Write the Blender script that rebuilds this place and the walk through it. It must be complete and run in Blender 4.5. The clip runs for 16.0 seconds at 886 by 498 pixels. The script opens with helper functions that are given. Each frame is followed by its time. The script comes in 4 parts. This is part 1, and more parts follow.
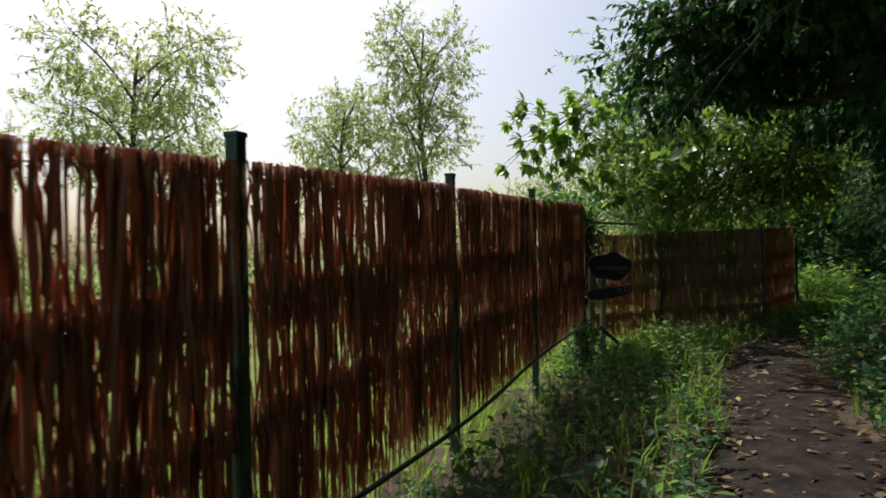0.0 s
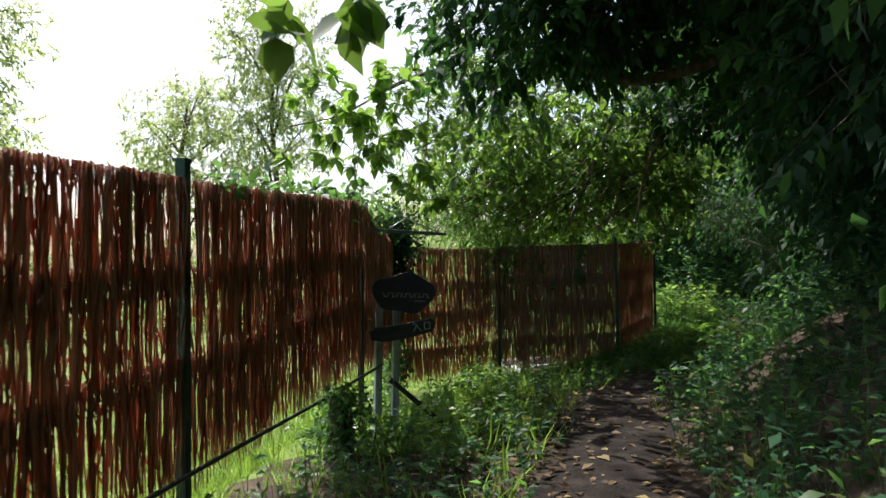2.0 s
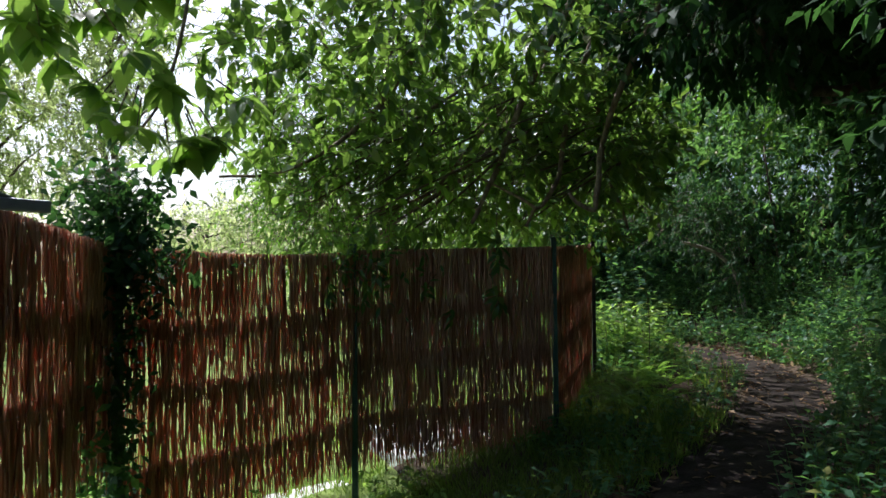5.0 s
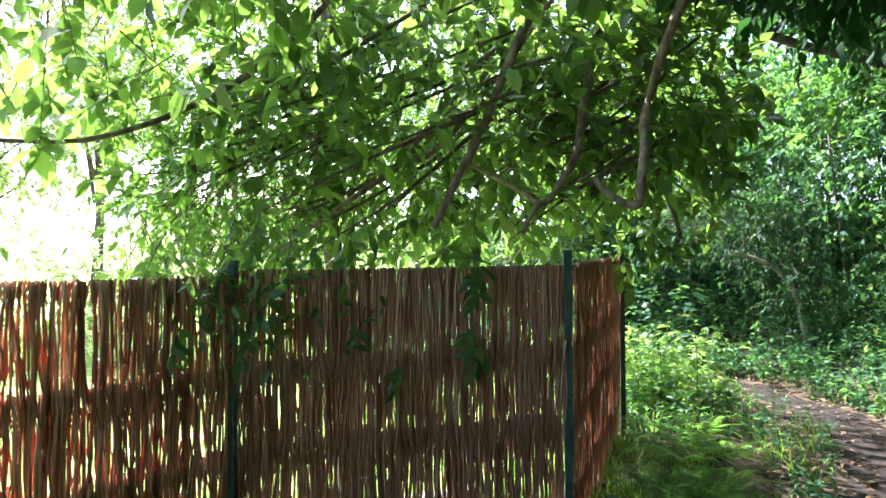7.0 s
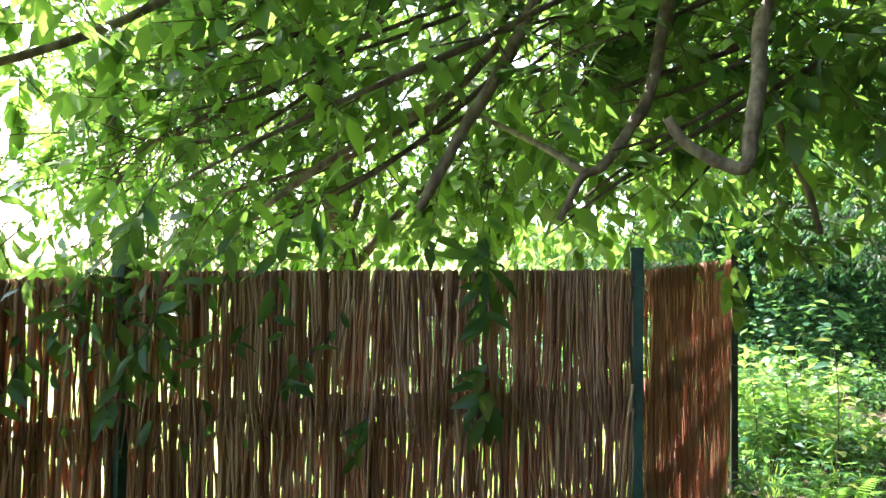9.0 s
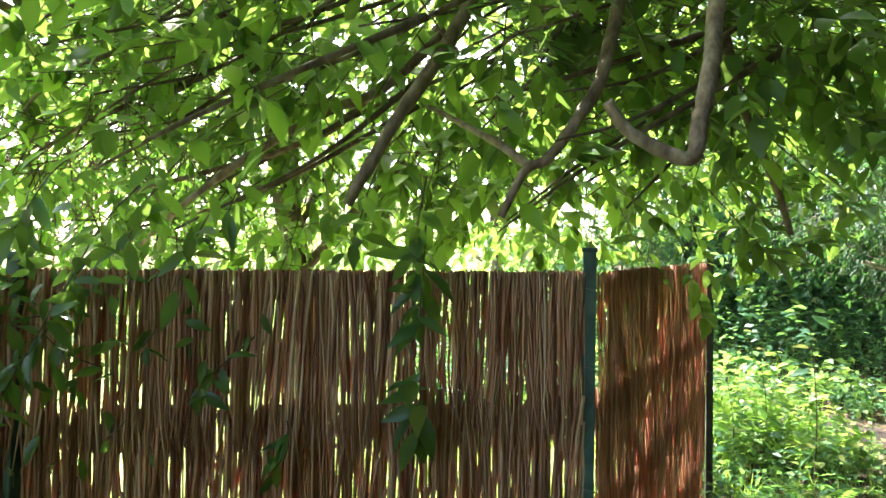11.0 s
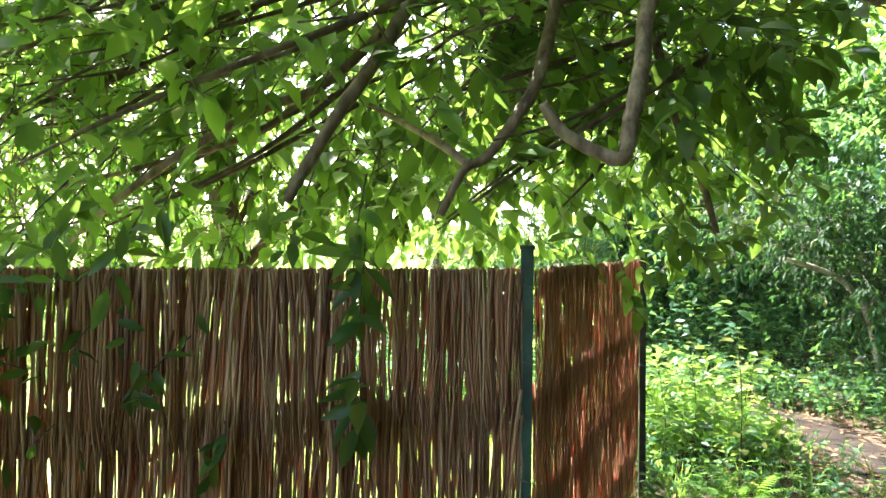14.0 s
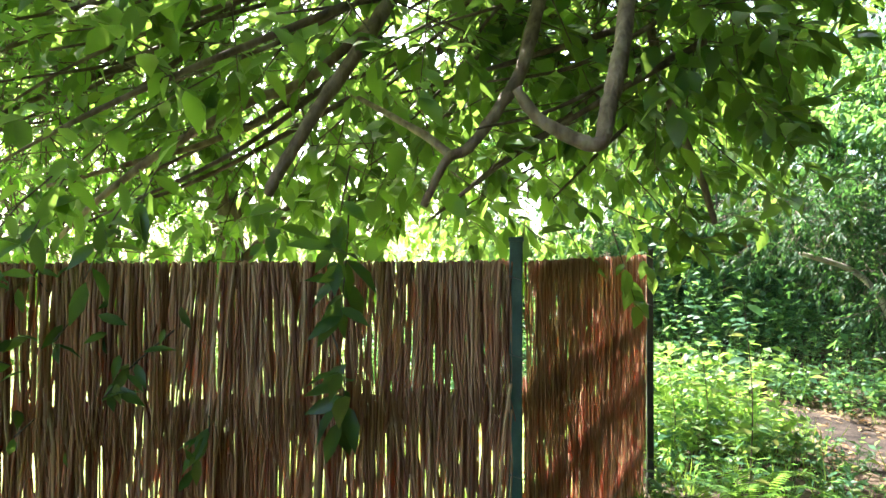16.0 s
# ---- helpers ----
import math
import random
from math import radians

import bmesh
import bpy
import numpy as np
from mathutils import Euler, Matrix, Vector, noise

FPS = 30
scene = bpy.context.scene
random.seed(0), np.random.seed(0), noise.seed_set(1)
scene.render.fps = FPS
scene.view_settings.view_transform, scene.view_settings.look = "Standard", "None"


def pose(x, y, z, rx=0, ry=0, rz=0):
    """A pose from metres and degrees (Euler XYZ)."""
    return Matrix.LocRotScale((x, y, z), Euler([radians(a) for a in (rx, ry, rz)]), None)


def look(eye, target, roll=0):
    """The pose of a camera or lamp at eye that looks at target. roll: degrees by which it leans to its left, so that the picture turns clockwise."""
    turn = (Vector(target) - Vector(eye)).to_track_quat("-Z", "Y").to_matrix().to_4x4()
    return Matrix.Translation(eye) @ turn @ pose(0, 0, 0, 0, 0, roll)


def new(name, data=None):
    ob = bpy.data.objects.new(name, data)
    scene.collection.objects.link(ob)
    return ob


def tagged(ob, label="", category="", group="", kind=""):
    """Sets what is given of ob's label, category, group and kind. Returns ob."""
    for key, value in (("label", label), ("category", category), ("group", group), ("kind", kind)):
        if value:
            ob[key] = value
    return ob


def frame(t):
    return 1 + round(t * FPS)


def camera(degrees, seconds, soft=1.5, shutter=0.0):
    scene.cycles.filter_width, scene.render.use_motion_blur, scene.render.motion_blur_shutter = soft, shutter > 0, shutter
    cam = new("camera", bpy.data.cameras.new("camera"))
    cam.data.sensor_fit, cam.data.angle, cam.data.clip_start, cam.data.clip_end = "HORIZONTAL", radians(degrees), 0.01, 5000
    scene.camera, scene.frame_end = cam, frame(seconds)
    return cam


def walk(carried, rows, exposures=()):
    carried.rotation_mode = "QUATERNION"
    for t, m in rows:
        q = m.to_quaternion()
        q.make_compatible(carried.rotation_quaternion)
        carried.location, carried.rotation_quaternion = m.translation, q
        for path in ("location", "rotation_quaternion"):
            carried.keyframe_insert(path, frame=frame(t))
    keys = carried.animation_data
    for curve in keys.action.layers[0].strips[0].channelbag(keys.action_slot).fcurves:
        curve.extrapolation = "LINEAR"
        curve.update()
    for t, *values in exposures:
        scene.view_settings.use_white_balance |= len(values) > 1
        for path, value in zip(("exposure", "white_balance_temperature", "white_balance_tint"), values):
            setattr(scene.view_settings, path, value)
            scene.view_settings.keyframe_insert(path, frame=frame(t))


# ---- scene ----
cam = camera(66.3, 16.0, soft=1.5, shutter=0.15)
PATH = [
    (0.0, pose(0.015, -0.167, 1.307, 90.61, 1.22, 0.25)),
    (0.5, pose(0.343, 0.452, 1.316, 91.26, 0.98, -4.75)),
    (1.0, pose(0.708, 1.116, 1.347, 91.46, 1.02, -5.44)),
    (1.5, pose(1.071, 1.742, 1.326, 91.40, 0.94, -9.04)),
    (2.0, pose(1.419, 2.437, 1.357, 91.55, 0.75, -9.73)),
    (2.5, pose(1.637, 3.200, 1.320, 91.89, 0.47, -4.42)),
    (3.0, pose(1.911, 3.928, 1.337, 91.09, 0.16, 5.12)),
    (3.5, pose(2.166, 4.709, 1.416, 91.29, 0.25, 8.85)),
    (4.0, pose(2.463, 5.385, 1.450, 91.07, 0.09, 1.52)),
    (4.5, pose(2.692, 6.089, 1.507, 91.52, 0.53, -10.24)),
    (5.0, pose(2.866, 6.738, 1.505, 91.61, 0.68, -18.60)),
    (5.2, pose(2.975, 6.956, 1.493, 92.00, 0.90, -18.70)),
    (7.3, pose(4.169, 9.021, 1.671, 91.80, -0.29, -16.32)),
    (7.5, pose(4.299, 9.156, 1.663, 91.98, -0.35, -14.15)),
    (8.0, pose(4.483, 9.445, 1.677, 92.03, -0.47, -9.96)),
    (8.5, pose(4.626, 9.703, 1.667, 92.03, -0.51, -8.25)),
    (10.8, pose(4.959, 10.053, 1.669, 92.17, -1.20, -7.90)),
    (11.0, pose(4.970, 10.056, 1.666, 92.28, -1.18, -8.66)),
    (11.5, pose(4.990, 10.066, 1.667, 92.37, -1.02, -16.54)),
    (12.0, pose(4.980, 10.054, 1.666, 92.37, -1.02, -18.53)),
    (12.5, pose(4.975, 10.049, 1.667, 92.37, -0.99, -18.04)),
    (13.0, pose(4.965, 10.038, 1.665, 92.38, -0.94, -16.51)),
    (13.5, pose(4.968, 10.029, 1.663, 92.31, -0.94, -14.58)),
    (14.0, pose(4.971, 10.035, 1.663, 92.22, -0.90, -13.60)),
    (14.5, pose(4.981, 10.042, 1.660, 92.22, -0.95, -12.96)),
    (15.0, pose(4.981, 10.036, 1.650, 92.22, -0.86, -12.43)),
    (15.5, pose(5.009, 10.045, 1.651, 92.13, -0.70, -11.69)),
    (16.0, pose(5.089, 10.039, 1.639, 92.20, -0.43, -12.02)),
]
EXPOSURES = [(0.0, -0.3, 6350, 11), (1.0, -0.2, 6250, 11), (2.0, 0.4, 6100, 10), (3.0, 0.5, 5850, 10), (4.0, 0.15, 5850, 11), (5.2, 0.6, 5800, 14), (6.5, 2.0, 5700, 12),
             (7.3, 2.7, 5600, 12), (8.5, 2.9, 5800, 11), (11.0, 3.05, 6300, 12), (16.0, 3.05, 6300, 12)]
walk(cam, PATH, EXPOSURES)

# ---- world and sun ----
SUN_YAW, SUN_UP = 22.0, 50.0     # degrees: the sun stands ahead, a little to the left, high
world = bpy.data.worlds.new("world")
scene.world = world
world.use_nodes = True
wn = world.node_tree.nodes
sky = wn.new("ShaderNodeTexSky")
sky.sky_type, sky.sun_disc = "NISHITA", False
sky.sun_elevation, sky.sun_rotation = radians(SUN_UP), radians(-SUN_YAW)
sky.dust_density, sky.air_density = 4.0, 1.0
wn["Background"].inputs["Strength"].default_value = 0.15
world.node_tree.links.new(sky.outputs["Color"], wn["Background"].inputs["Color"])
sun_data = bpy.data.lights.new("sun", "SUN")
sun_data.energy, sun_data.angle, sun_data.color = 5.0, radians(0.5), (1.0, 0.95, 0.86)
sun = new("sun", sun_data)
sun_way = Vector((-math.sin(radians(SUN_YAW)) * math.cos(radians(SUN_UP)), math.cos(radians(SUN_YAW)) * math.cos(radians(SUN_UP)), math.sin(radians(SUN_UP))))
sun.matrix_world = look(sun_way * 60, (0, 0, 0))


# ---- materials ----
def material(name):
    m = bpy.data.materials.new(name)
    m.use_nodes = True
    return m, m.node_tree.nodes, m.node_tree.links, m.node_tree.nodes["Principled BSDF"]


def ramp(nodes, stops):
    r = nodes.new("ShaderNodeValToRGB")
    while len(r.color_ramp.elements) < len(stops):
        r.color_ramp.elements.new(0.5)
    for e, (p, c) in zip(r.color_ramp.elements, stops):
        e.position, e.color = p, (*c, 1)
    return r


def rough_material(name, colours, scale=8.0, detail=6.0, roughness=0.8, bump=0.3, stretch=(1, 1, 1), metal=0.0, space="Object", fine=60.0):
    """Noise at two scales between some colours, with relief."""
    m, n, l, b = material(name)
    tc, mp = n.new("ShaderNodeTexCoord"), n.new("ShaderNodeMapping")
    mp.inputs["Scale"].default_value = stretch
    l.new(tc.outputs[space], mp.inputs["Vector"])
    a, f = n.new("ShaderNodeTexNoise"), n.new("ShaderNodeTexNoise")
    a.inputs["Scale"].default_value, a.inputs["Detail"].default_value = scale, detail
    f.inputs["Scale"].default_value, f.inputs["Detail"].default_value = fine, 3.0
    l.new(mp.outputs["Vector"], a.inputs["Vector"])
    l.new(mp.outputs["Vector"], f.inputs["Vector"])
    mix = n.new("ShaderNodeMath")
    mix.operation, mix.inputs[1].default_value = "MULTIPLY_ADD", 0.35
    l.new(f.outputs["Fac"], mix.inputs[0])
    sub = n.new("ShaderNodeMath")
    sub.operation, sub.inputs[1].default_value = "SUBTRACT", 0.17
    l.new(a.outputs["Fac"], sub.inputs[0])
    l.new(sub.outputs[0], mix.inputs[2])
    k = len(colours) - 1
    r = ramp(n, [(0.3 + 0.4 * i / k, c) for i, c in enumerate(colours)])
    l.new(mix.outputs[0], r.inputs[0])
    l.new(r.outputs["Color"], b.inputs["Base Color"])
    b.inputs["Roughness"].default_value, b.inputs["Metallic"].default_value = roughness, metal
    b.inputs["Specular IOR Level"].default_value = 0.1 if roughness > 0.92 else 0.5
    bp = n.new("ShaderNodeBump")
    bp.inputs["Strength"].default_value, bp.inputs["Distance"].default_value = bump, 0.02
    l.new(mix.outputs[0], bp.inputs["Height"])
    l.new(bp.outputs["Normal"], b.inputs["Normal"])
    return m


def varied(n, joined):
    """A random number of each object, or of each piece of a joined mesh."""
    if joined:
        return n.new("ShaderNodeNewGeometry").outputs["Random Per Island"]
    return n.new("ShaderNodeObjectInfo").outputs["Random"]


def leaf_material(name, dark, light, through_colour, thin=0.5, gloss=0.38, old=None, joined=True):
    """A leaf: waxy skin, its own green, and light that comes through."""
    m, n, l, b = material(name)
    r = ramp(n, [(0.0, dark), (0.85, light), (0.97, old or light)])
    l.new(varied(n, joined), r.inputs[0])
    nz = n.new("ShaderNodeTexNoise")
    nz.inputs["Scale"].default_value = 1.3
    tc = n.new("ShaderNodeTexCoord")
    l.new(tc.outputs["Object"], nz.inputs["Vector"])
    hs = n.new("ShaderNodeHueSaturation")
    mr = n.new("ShaderNodeMapRange")
    mr.inputs["To Min"].default_value, mr.inputs["To Max"].default_value = 0.7, 1.3
    l.new(nz.outputs["Fac"], mr.inputs["Value"])
    l.new(mr.outputs[0], hs.inputs["Value"])
    l.new(r.outputs["Color"], hs.inputs["Color"])
    l.new(hs.outputs["Color"], b.inputs["Base Color"])
    b.inputs["Roughness"].default_value = gloss
    b.inputs["Specular IOR Level"].default_value = 0.5 if gloss < 0.45 else 0.2
    t = n.new("ShaderNodeBsdfTranslucent")
    t.inputs["Color"].default_value = (*through_colour, 1)
    hs2 = n.new("ShaderNodeHueSaturation")
    hs2.inputs["Color"].default_value = (*through_colour, 1)
    mr2 = n.new("ShaderNodeMapRange")
    mr2.inputs["To Min"].default_value, mr2.inputs["To Max"].default_value = 0.6, 1.25
    l.new(varied(n, joined), mr2.inputs["Value"])
    l.new(mr2.outputs[0], hs2.inputs["Value"])
    l.new(hs2.outputs["Color"], t.inputs["Color"])
    mx = n.new("ShaderNodeMixShader")
    mx.inputs[0].default_value = thin
    l.new(b.outputs[0], mx.inputs[1])
    l.new(t.outputs[0], mx.inputs[2])
    l.new(mx.outputs[0], n["Material Output"].inputs["Surface"])
    return m


def reed_material(name, joined):
    """Dry split reed: brown to grey-tan, streaked along its length, red where the sun shines through."""
    m, n, l, b = material(name)
    r = ramp(n, [(0.0, (0.11, 0.046, 0.030)), (0.3, (0.37, 0.18, 0.108)), (0.65, (0.57, 0.315, 0.195)), (1.0, (0.72, 0.49, 0.34))])
    l.new(varied(n, joined), r.inputs[0])
    tc, mp, nz = n.new("ShaderNodeTexCoord"), n.new("ShaderNodeMapping"), n.new("ShaderNodeTexNoise")
    mp.inputs["Scale"].default_value = (260, 260, 7)
    l.new(tc.outputs["Object"], mp.inputs["Vector"])
    l.new(mp.outputs["Vector"], nz.inputs["Vector"])
    nz.inputs["Scale"].default_value, nz.inputs["Detail"].default_value = 1.0, 4.0
    hs, mr = n.new("ShaderNodeHueSaturation"), n.new("ShaderNodeMapRange")
    mr.inputs["To Min"].default_value, mr.inputs["To Max"].default_value = 0.5, 1.45
    l.new(nz.outputs["Fac"], mr.inputs["Value"])
    l.new(mr.outputs[0], hs.inputs["Value"])
    l.new(r.outputs["Color"], hs.inputs["Color"])
    l.new(hs.outputs["Color"], b.inputs["Base Color"])
    b.inputs["Roughness"].default_value = 0.62
    bp = n.new("ShaderNodeBump")
    bp.inputs["Strength"].default_value, bp.inputs["Distance"].default_value = 0.5, 0.002
    l.new(nz.outputs["Fac"], bp.inputs["Height"])
    l.new(bp.outputs["Normal"], b.inputs["Normal"])
    t = n.new("ShaderNodeBsdfTranslucent")
    t.inputs["Color"].default_value = (0.80, 0.19, 0.065, 1)
    mx = n.new("ShaderNodeMixShader")
    mx.inputs[0].default_value = 0.23
    l.new(b.outputs[0], mx.inputs[1])
    l.new(t.outputs[0], mx.inputs[2])
    l.new(mx.outputs[0], n["Material Output"].inputs["Surface"])
    return m


REED, REED_MANY = reed_material("dry_reed", False), reed_material("dry_reed_many", True)
BARK = rough_material("bark", [(0.035, 0.024, 0.018), (0.10, 0.07, 0.05), (0.19, 0.15, 0.115)], scale=14, bump=0.8, roughness=0.9, stretch=(1, 1, 0.35))
LIMB_BARK = rough_material("brown_limb_bark", [(0.07, 0.045, 0.033), (0.18, 0.125, 0.09), (0.30, 0.23, 0.175)], scale=18, bump=0.7, roughness=0.85, stretch=(1, 1, 0.5))
PALE_BARK = rough_material("pale_bark", [(0.16, 0.13, 0.10), (0.34, 0.29, 0.24), (0.48, 0.43, 0.36)], scale=9, bump=0.7, roughness=0.9)
SOIL = rough_material("soil", [(0.03, 0.024, 0.018), (0.075, 0.055, 0.04), (0.13, 0.095, 0.07)], scale=3, bump=0.9, roughness=0.95, fine=45)
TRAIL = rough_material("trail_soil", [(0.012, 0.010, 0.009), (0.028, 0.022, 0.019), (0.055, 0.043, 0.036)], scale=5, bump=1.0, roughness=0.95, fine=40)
POST_GREEN = rough_material("green_painted_steel", [(0.012, 0.04, 0.035), (0.022, 0.07, 0.06), (0.05, 0.10, 0.085)], scale=12, bump=0.12, roughness=0.45, fine=160)
POST_BLACK = rough_material("black_painted_steel", [(0.008, 0.008, 0.009), (0.02, 0.02, 0.022), (0.05, 0.045, 0.04)], scale=14, bump=0.12, roughness=0.5, fine=160)
WIRE = rough_material("galvanised_wire", [(0.12, 0.12, 0.12), (0.25, 0.25, 0.25)], scale=30, roughness=0.5, metal=0.8, bump=0.1)
ALLOY = rough_material("weathered_aluminium", [(0.25, 0.27, 0.30), (0.42, 0.45, 0.48)], scale=12, roughness=0.42, metal=0.85, bump=0.08)
SIGN_BLACK = rough_material("dark_stained_board", [(0.035, 0.04, 0.058), (0.07, 0.078, 0.105)], scale=6, roughness=0.42, bump=0.2, stretch=(1, 1, 6))
SIGN_INK = rough_material("white_sign_paint", [(0.35, 0.36, 0.38), (0.55, 0.56, 0.57)], scale=25, roughness=0.6, bump=0.1)
GREY_WOOD = rough_material("weathered_blue_grey_wood", [(0.16, 0.18, 0.21), (0.32, 0.35, 0.40), (0.5, 0.53, 0.57)], scale=10, roughness=0.8, bump=0.5, stretch=(1, 1, 0.15))
HOSE = rough_material("black_hose", [(0.01, 0.014, 0.012), (0.03, 0.036, 0.03)], scale=15, roughness=0.4, bump=0.05)
CONCRETE = rough_material("pale_concrete", [(0.42, 0.41, 0.39), (0.6, 0.59, 0.56), (0.7, 0.69, 0.66)], scale=4, roughness=0.85, bump=0.3)
ROCK = rough_material("mossy_rock", [(0.05, 0.055, 0.04), (0.13, 0.125, 0.11), (0.24, 0.23, 0.2)], scale=5, roughness=0.9, bump=0.9)
LEAF_BIG = leaf_material("glossy_leaf", (0.026, 0.072, 0.030), (0.055, 0.13, 0.045), (0.29, 0.475, 0.068), 0.48, 0.30, (0.12, 0.12, 0.03))
LEAF_SMALL = leaf_material("small_leaf", (0.02, 0.062, 0.018), (0.05, 0.125, 0.028), (0.24, 0.48, 0.04), 0.46, 0.4)
# darkened green: the deep shade of the bank is put into the leaf colour
LEAF_SHADED = leaf_material("painted_shade_leaf", (0.014, 0.042, 0.02), (0.036, 0.088, 0.04), (0.08, 0.2, 0.04), 0.35, 0.6)
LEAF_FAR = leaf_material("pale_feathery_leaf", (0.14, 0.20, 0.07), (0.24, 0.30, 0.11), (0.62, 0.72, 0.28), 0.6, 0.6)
LEAF_WEED = leaf_material("weed_leaf", (0.028, 0.085, 0.048), (0.062, 0.155, 0.078), (0.22, 0.44, 0.09), 0.45, 0.45, (0.20, 0.19, 0.05))
# lit copy of the weed leaf: sunlight is put into its paler colours
LEAF_SUN = leaf_material("weed_leaf_lightened_for_sun", (0.06, 0.14, 0.04), (0.14, 0.26, 0.07), (0.42, 0.66, 0.10), 0.5, 0.42, (0.26, 0.24, 0.06))
GRASS = leaf_material("grass_blade", (0.05, 0.11, 0.025), (0.11, 0.19, 0.045), (0.34, 0.52, 0.07), 0.45, 0.5, (0.24, 0.2, 0.09))
FERN = leaf_material("fern_leaf", (0.05, 0.13, 0.03), (0.10, 0.22, 0.045), (0.32, 0.58, 0.06), 0.5, 0.5)
LITTER = leaf_material("fallen_leaf", (0.07, 0.045, 0.028), (0.22, 0.14, 0.07), (0.25, 0.13, 0.05), 0.15, 0.6, (0.42, 0.33, 0.12))
LAWN = rough_material("lawn", [(0.09, 0.15, 0.03), (0.17, 0.24, 0.06), (0.24, 0.30, 0.10)], scale=2, bump=0.9, roughness=0.95, fine=80)


# ---- mesh tools ----
def hang(ob, parent):
    """Makes ob, built in world coordinates, a part of parent."""
    ob.parent = parent
    if parent:
        base, p = Vector(), parent
        while p:
            base += p.location
            p = p.parent
        ob.matrix_parent_inverse = Matrix.Translation(-base)


def mesh_object(name, verts, faces, mat, parent=None, label="", smooth=False):
    """verts: n x 3; faces: a list of index arrays, each m x k."""
    me = bpy.data.meshes.new(name)
    verts = np.asarray(verts, np.float32)
    loops = np.concatenate([np.asarray(f, np.int32).ravel() for f in faces])
    sizes = np.concatenate([np.full(len(f), np.asarray(f).shape[1], np.int32) for f in faces])
    starts = np.concatenate(([0], np.cumsum(sizes)[:-1])).astype(np.int32)
    me.vertices.add(len(verts))
    me.vertices.foreach_set("co", verts.ravel())
    me.loops.add(len(loops))
    me.loops.foreach_set("vertex_index", loops)
    me.polygons.add(len(sizes))
    me.polygons.foreach_set("loop_start", starts)
    me.polygons.foreach_set("loop_total", sizes)
    if smooth:
        me.polygons.foreach_set("use_smooth", np.ones(len(sizes), bool))
    me.update(calc_edges=True)
    me.validate()
    me.materials.append(mat)
    ob = new(name, me)
    hang(ob, parent)
    if label:
        ob["label"] = label
    return ob


def part(name, bm, mat, parent=None, label="", smooth=False):
    me = bpy.data.meshes.new(name)
    bm.to_mesh(me)
    bm.free()
    me.materials.append(mat)
    for p in me.polygons:
        p.use_smooth = smooth
    ob = new(name, me)
    hang(ob, parent)
    if label:
        ob["label"] = label
    return ob


def thing(name, place, label, category, group="", kind=""):
    ob = new(name)
    ob.location = place
    ob.empty_display_size = 0.1
    return tagged(ob, label, category, group, kind)


def box(bm, centre, size, turn=None, bevel=0.0):
    r = bmesh.ops.create_cube(bm, size=1.0)
    vs = r["verts"]
    m = Matrix.Translation(centre) @ (turn.to_4x4() if turn else Matrix()) @ Matrix.Diagonal((*size, 1))
    bmesh.ops.transform(bm, matrix=m, verts=vs)
    if bevel:
        es = list({e for v in vs for e in v.link_edges})
        bmesh.ops.bevel(bm, geom=es, offset=bevel, segments=2, affect="EDGES", profile=0.6)


def curve_points(points, per=6):
    """Catmull-Rom through the points."""
    p = [np.array(q, float) for q in points]
    p = [2 * p[0] - p[1]] + p + [2 * p[-1] - p[-2]]
    out = []
    for i in range(1, len(p) - 2):
        a, b, c, d = p[i - 1:i + 3]
        for k in range(per):
            t = k / per
            out.append(0.5 * (2 * b + (c - a) * t + (2 * a - 5 * b + 4 * c - d) * t * t + (3 * b - a - 3 * c + d) * t ** 3))
    out.append(p[-2])
    return np.array(out)


def tube_arrays(points, r0, r1, sides=8, knots=0.0, rng=None):
    pts = np.asarray(points)
    n = len(pts)
    way = np.gradient(pts, axis=0)
    way /= np.linalg.norm(way, axis=1)[:, None] + 1e-9
    up = np.array([0.31, 0.17, 0.93]) if abs(way[0][2]) < 0.85 else np.array([0.9, 0.3, 0.1])
    verts = []
    for i in range(n):
        u = np.cross(way[i], up)
        u /= np.linalg.norm(u) + 1e-9
        v = np.cross(way[i], u)
        r = r0 + (r1 - r0) * i / max(n - 1, 1)
        for k in range(sides):
            a = 2 * math.pi * k / sides
            rr = r * (1 + (knots * (rng.random() - 0.5) * 2 if rng is not None else 0))
            verts.append(pts[i] + rr * (math.cos(a) * u + math.sin(a) * v))
    faces = []
    for i in range(n - 1):
        for k in range(sides):
            a, b = i * sides + k, i * sides + (k + 1) % sides
            faces.append((a, b, b + sides, a + sides))
    base = len(verts)
    verts += [pts[0], pts[-1]]
    tris = [(base, (k + 1) % sides, k) for k in range(sides)] + [(base + 1, (n - 1) * sides + k, (n - 1) * sides + (k + 1) % sides) for k in range(sides)]
    return np.array(verts), np.array(faces), np.array(tris)


def tube(name, points, r0, r1, mat, parent=None, sides=8, per=6, knots=0.0, seed=0, label=""):
    v, q, t = tube_arrays(curve_points(points, per), r0, r1, sides, knots, np.random.default_rng(seed))
    return mesh_object(name, v, [q, t], mat, parent, label, smooth=True)


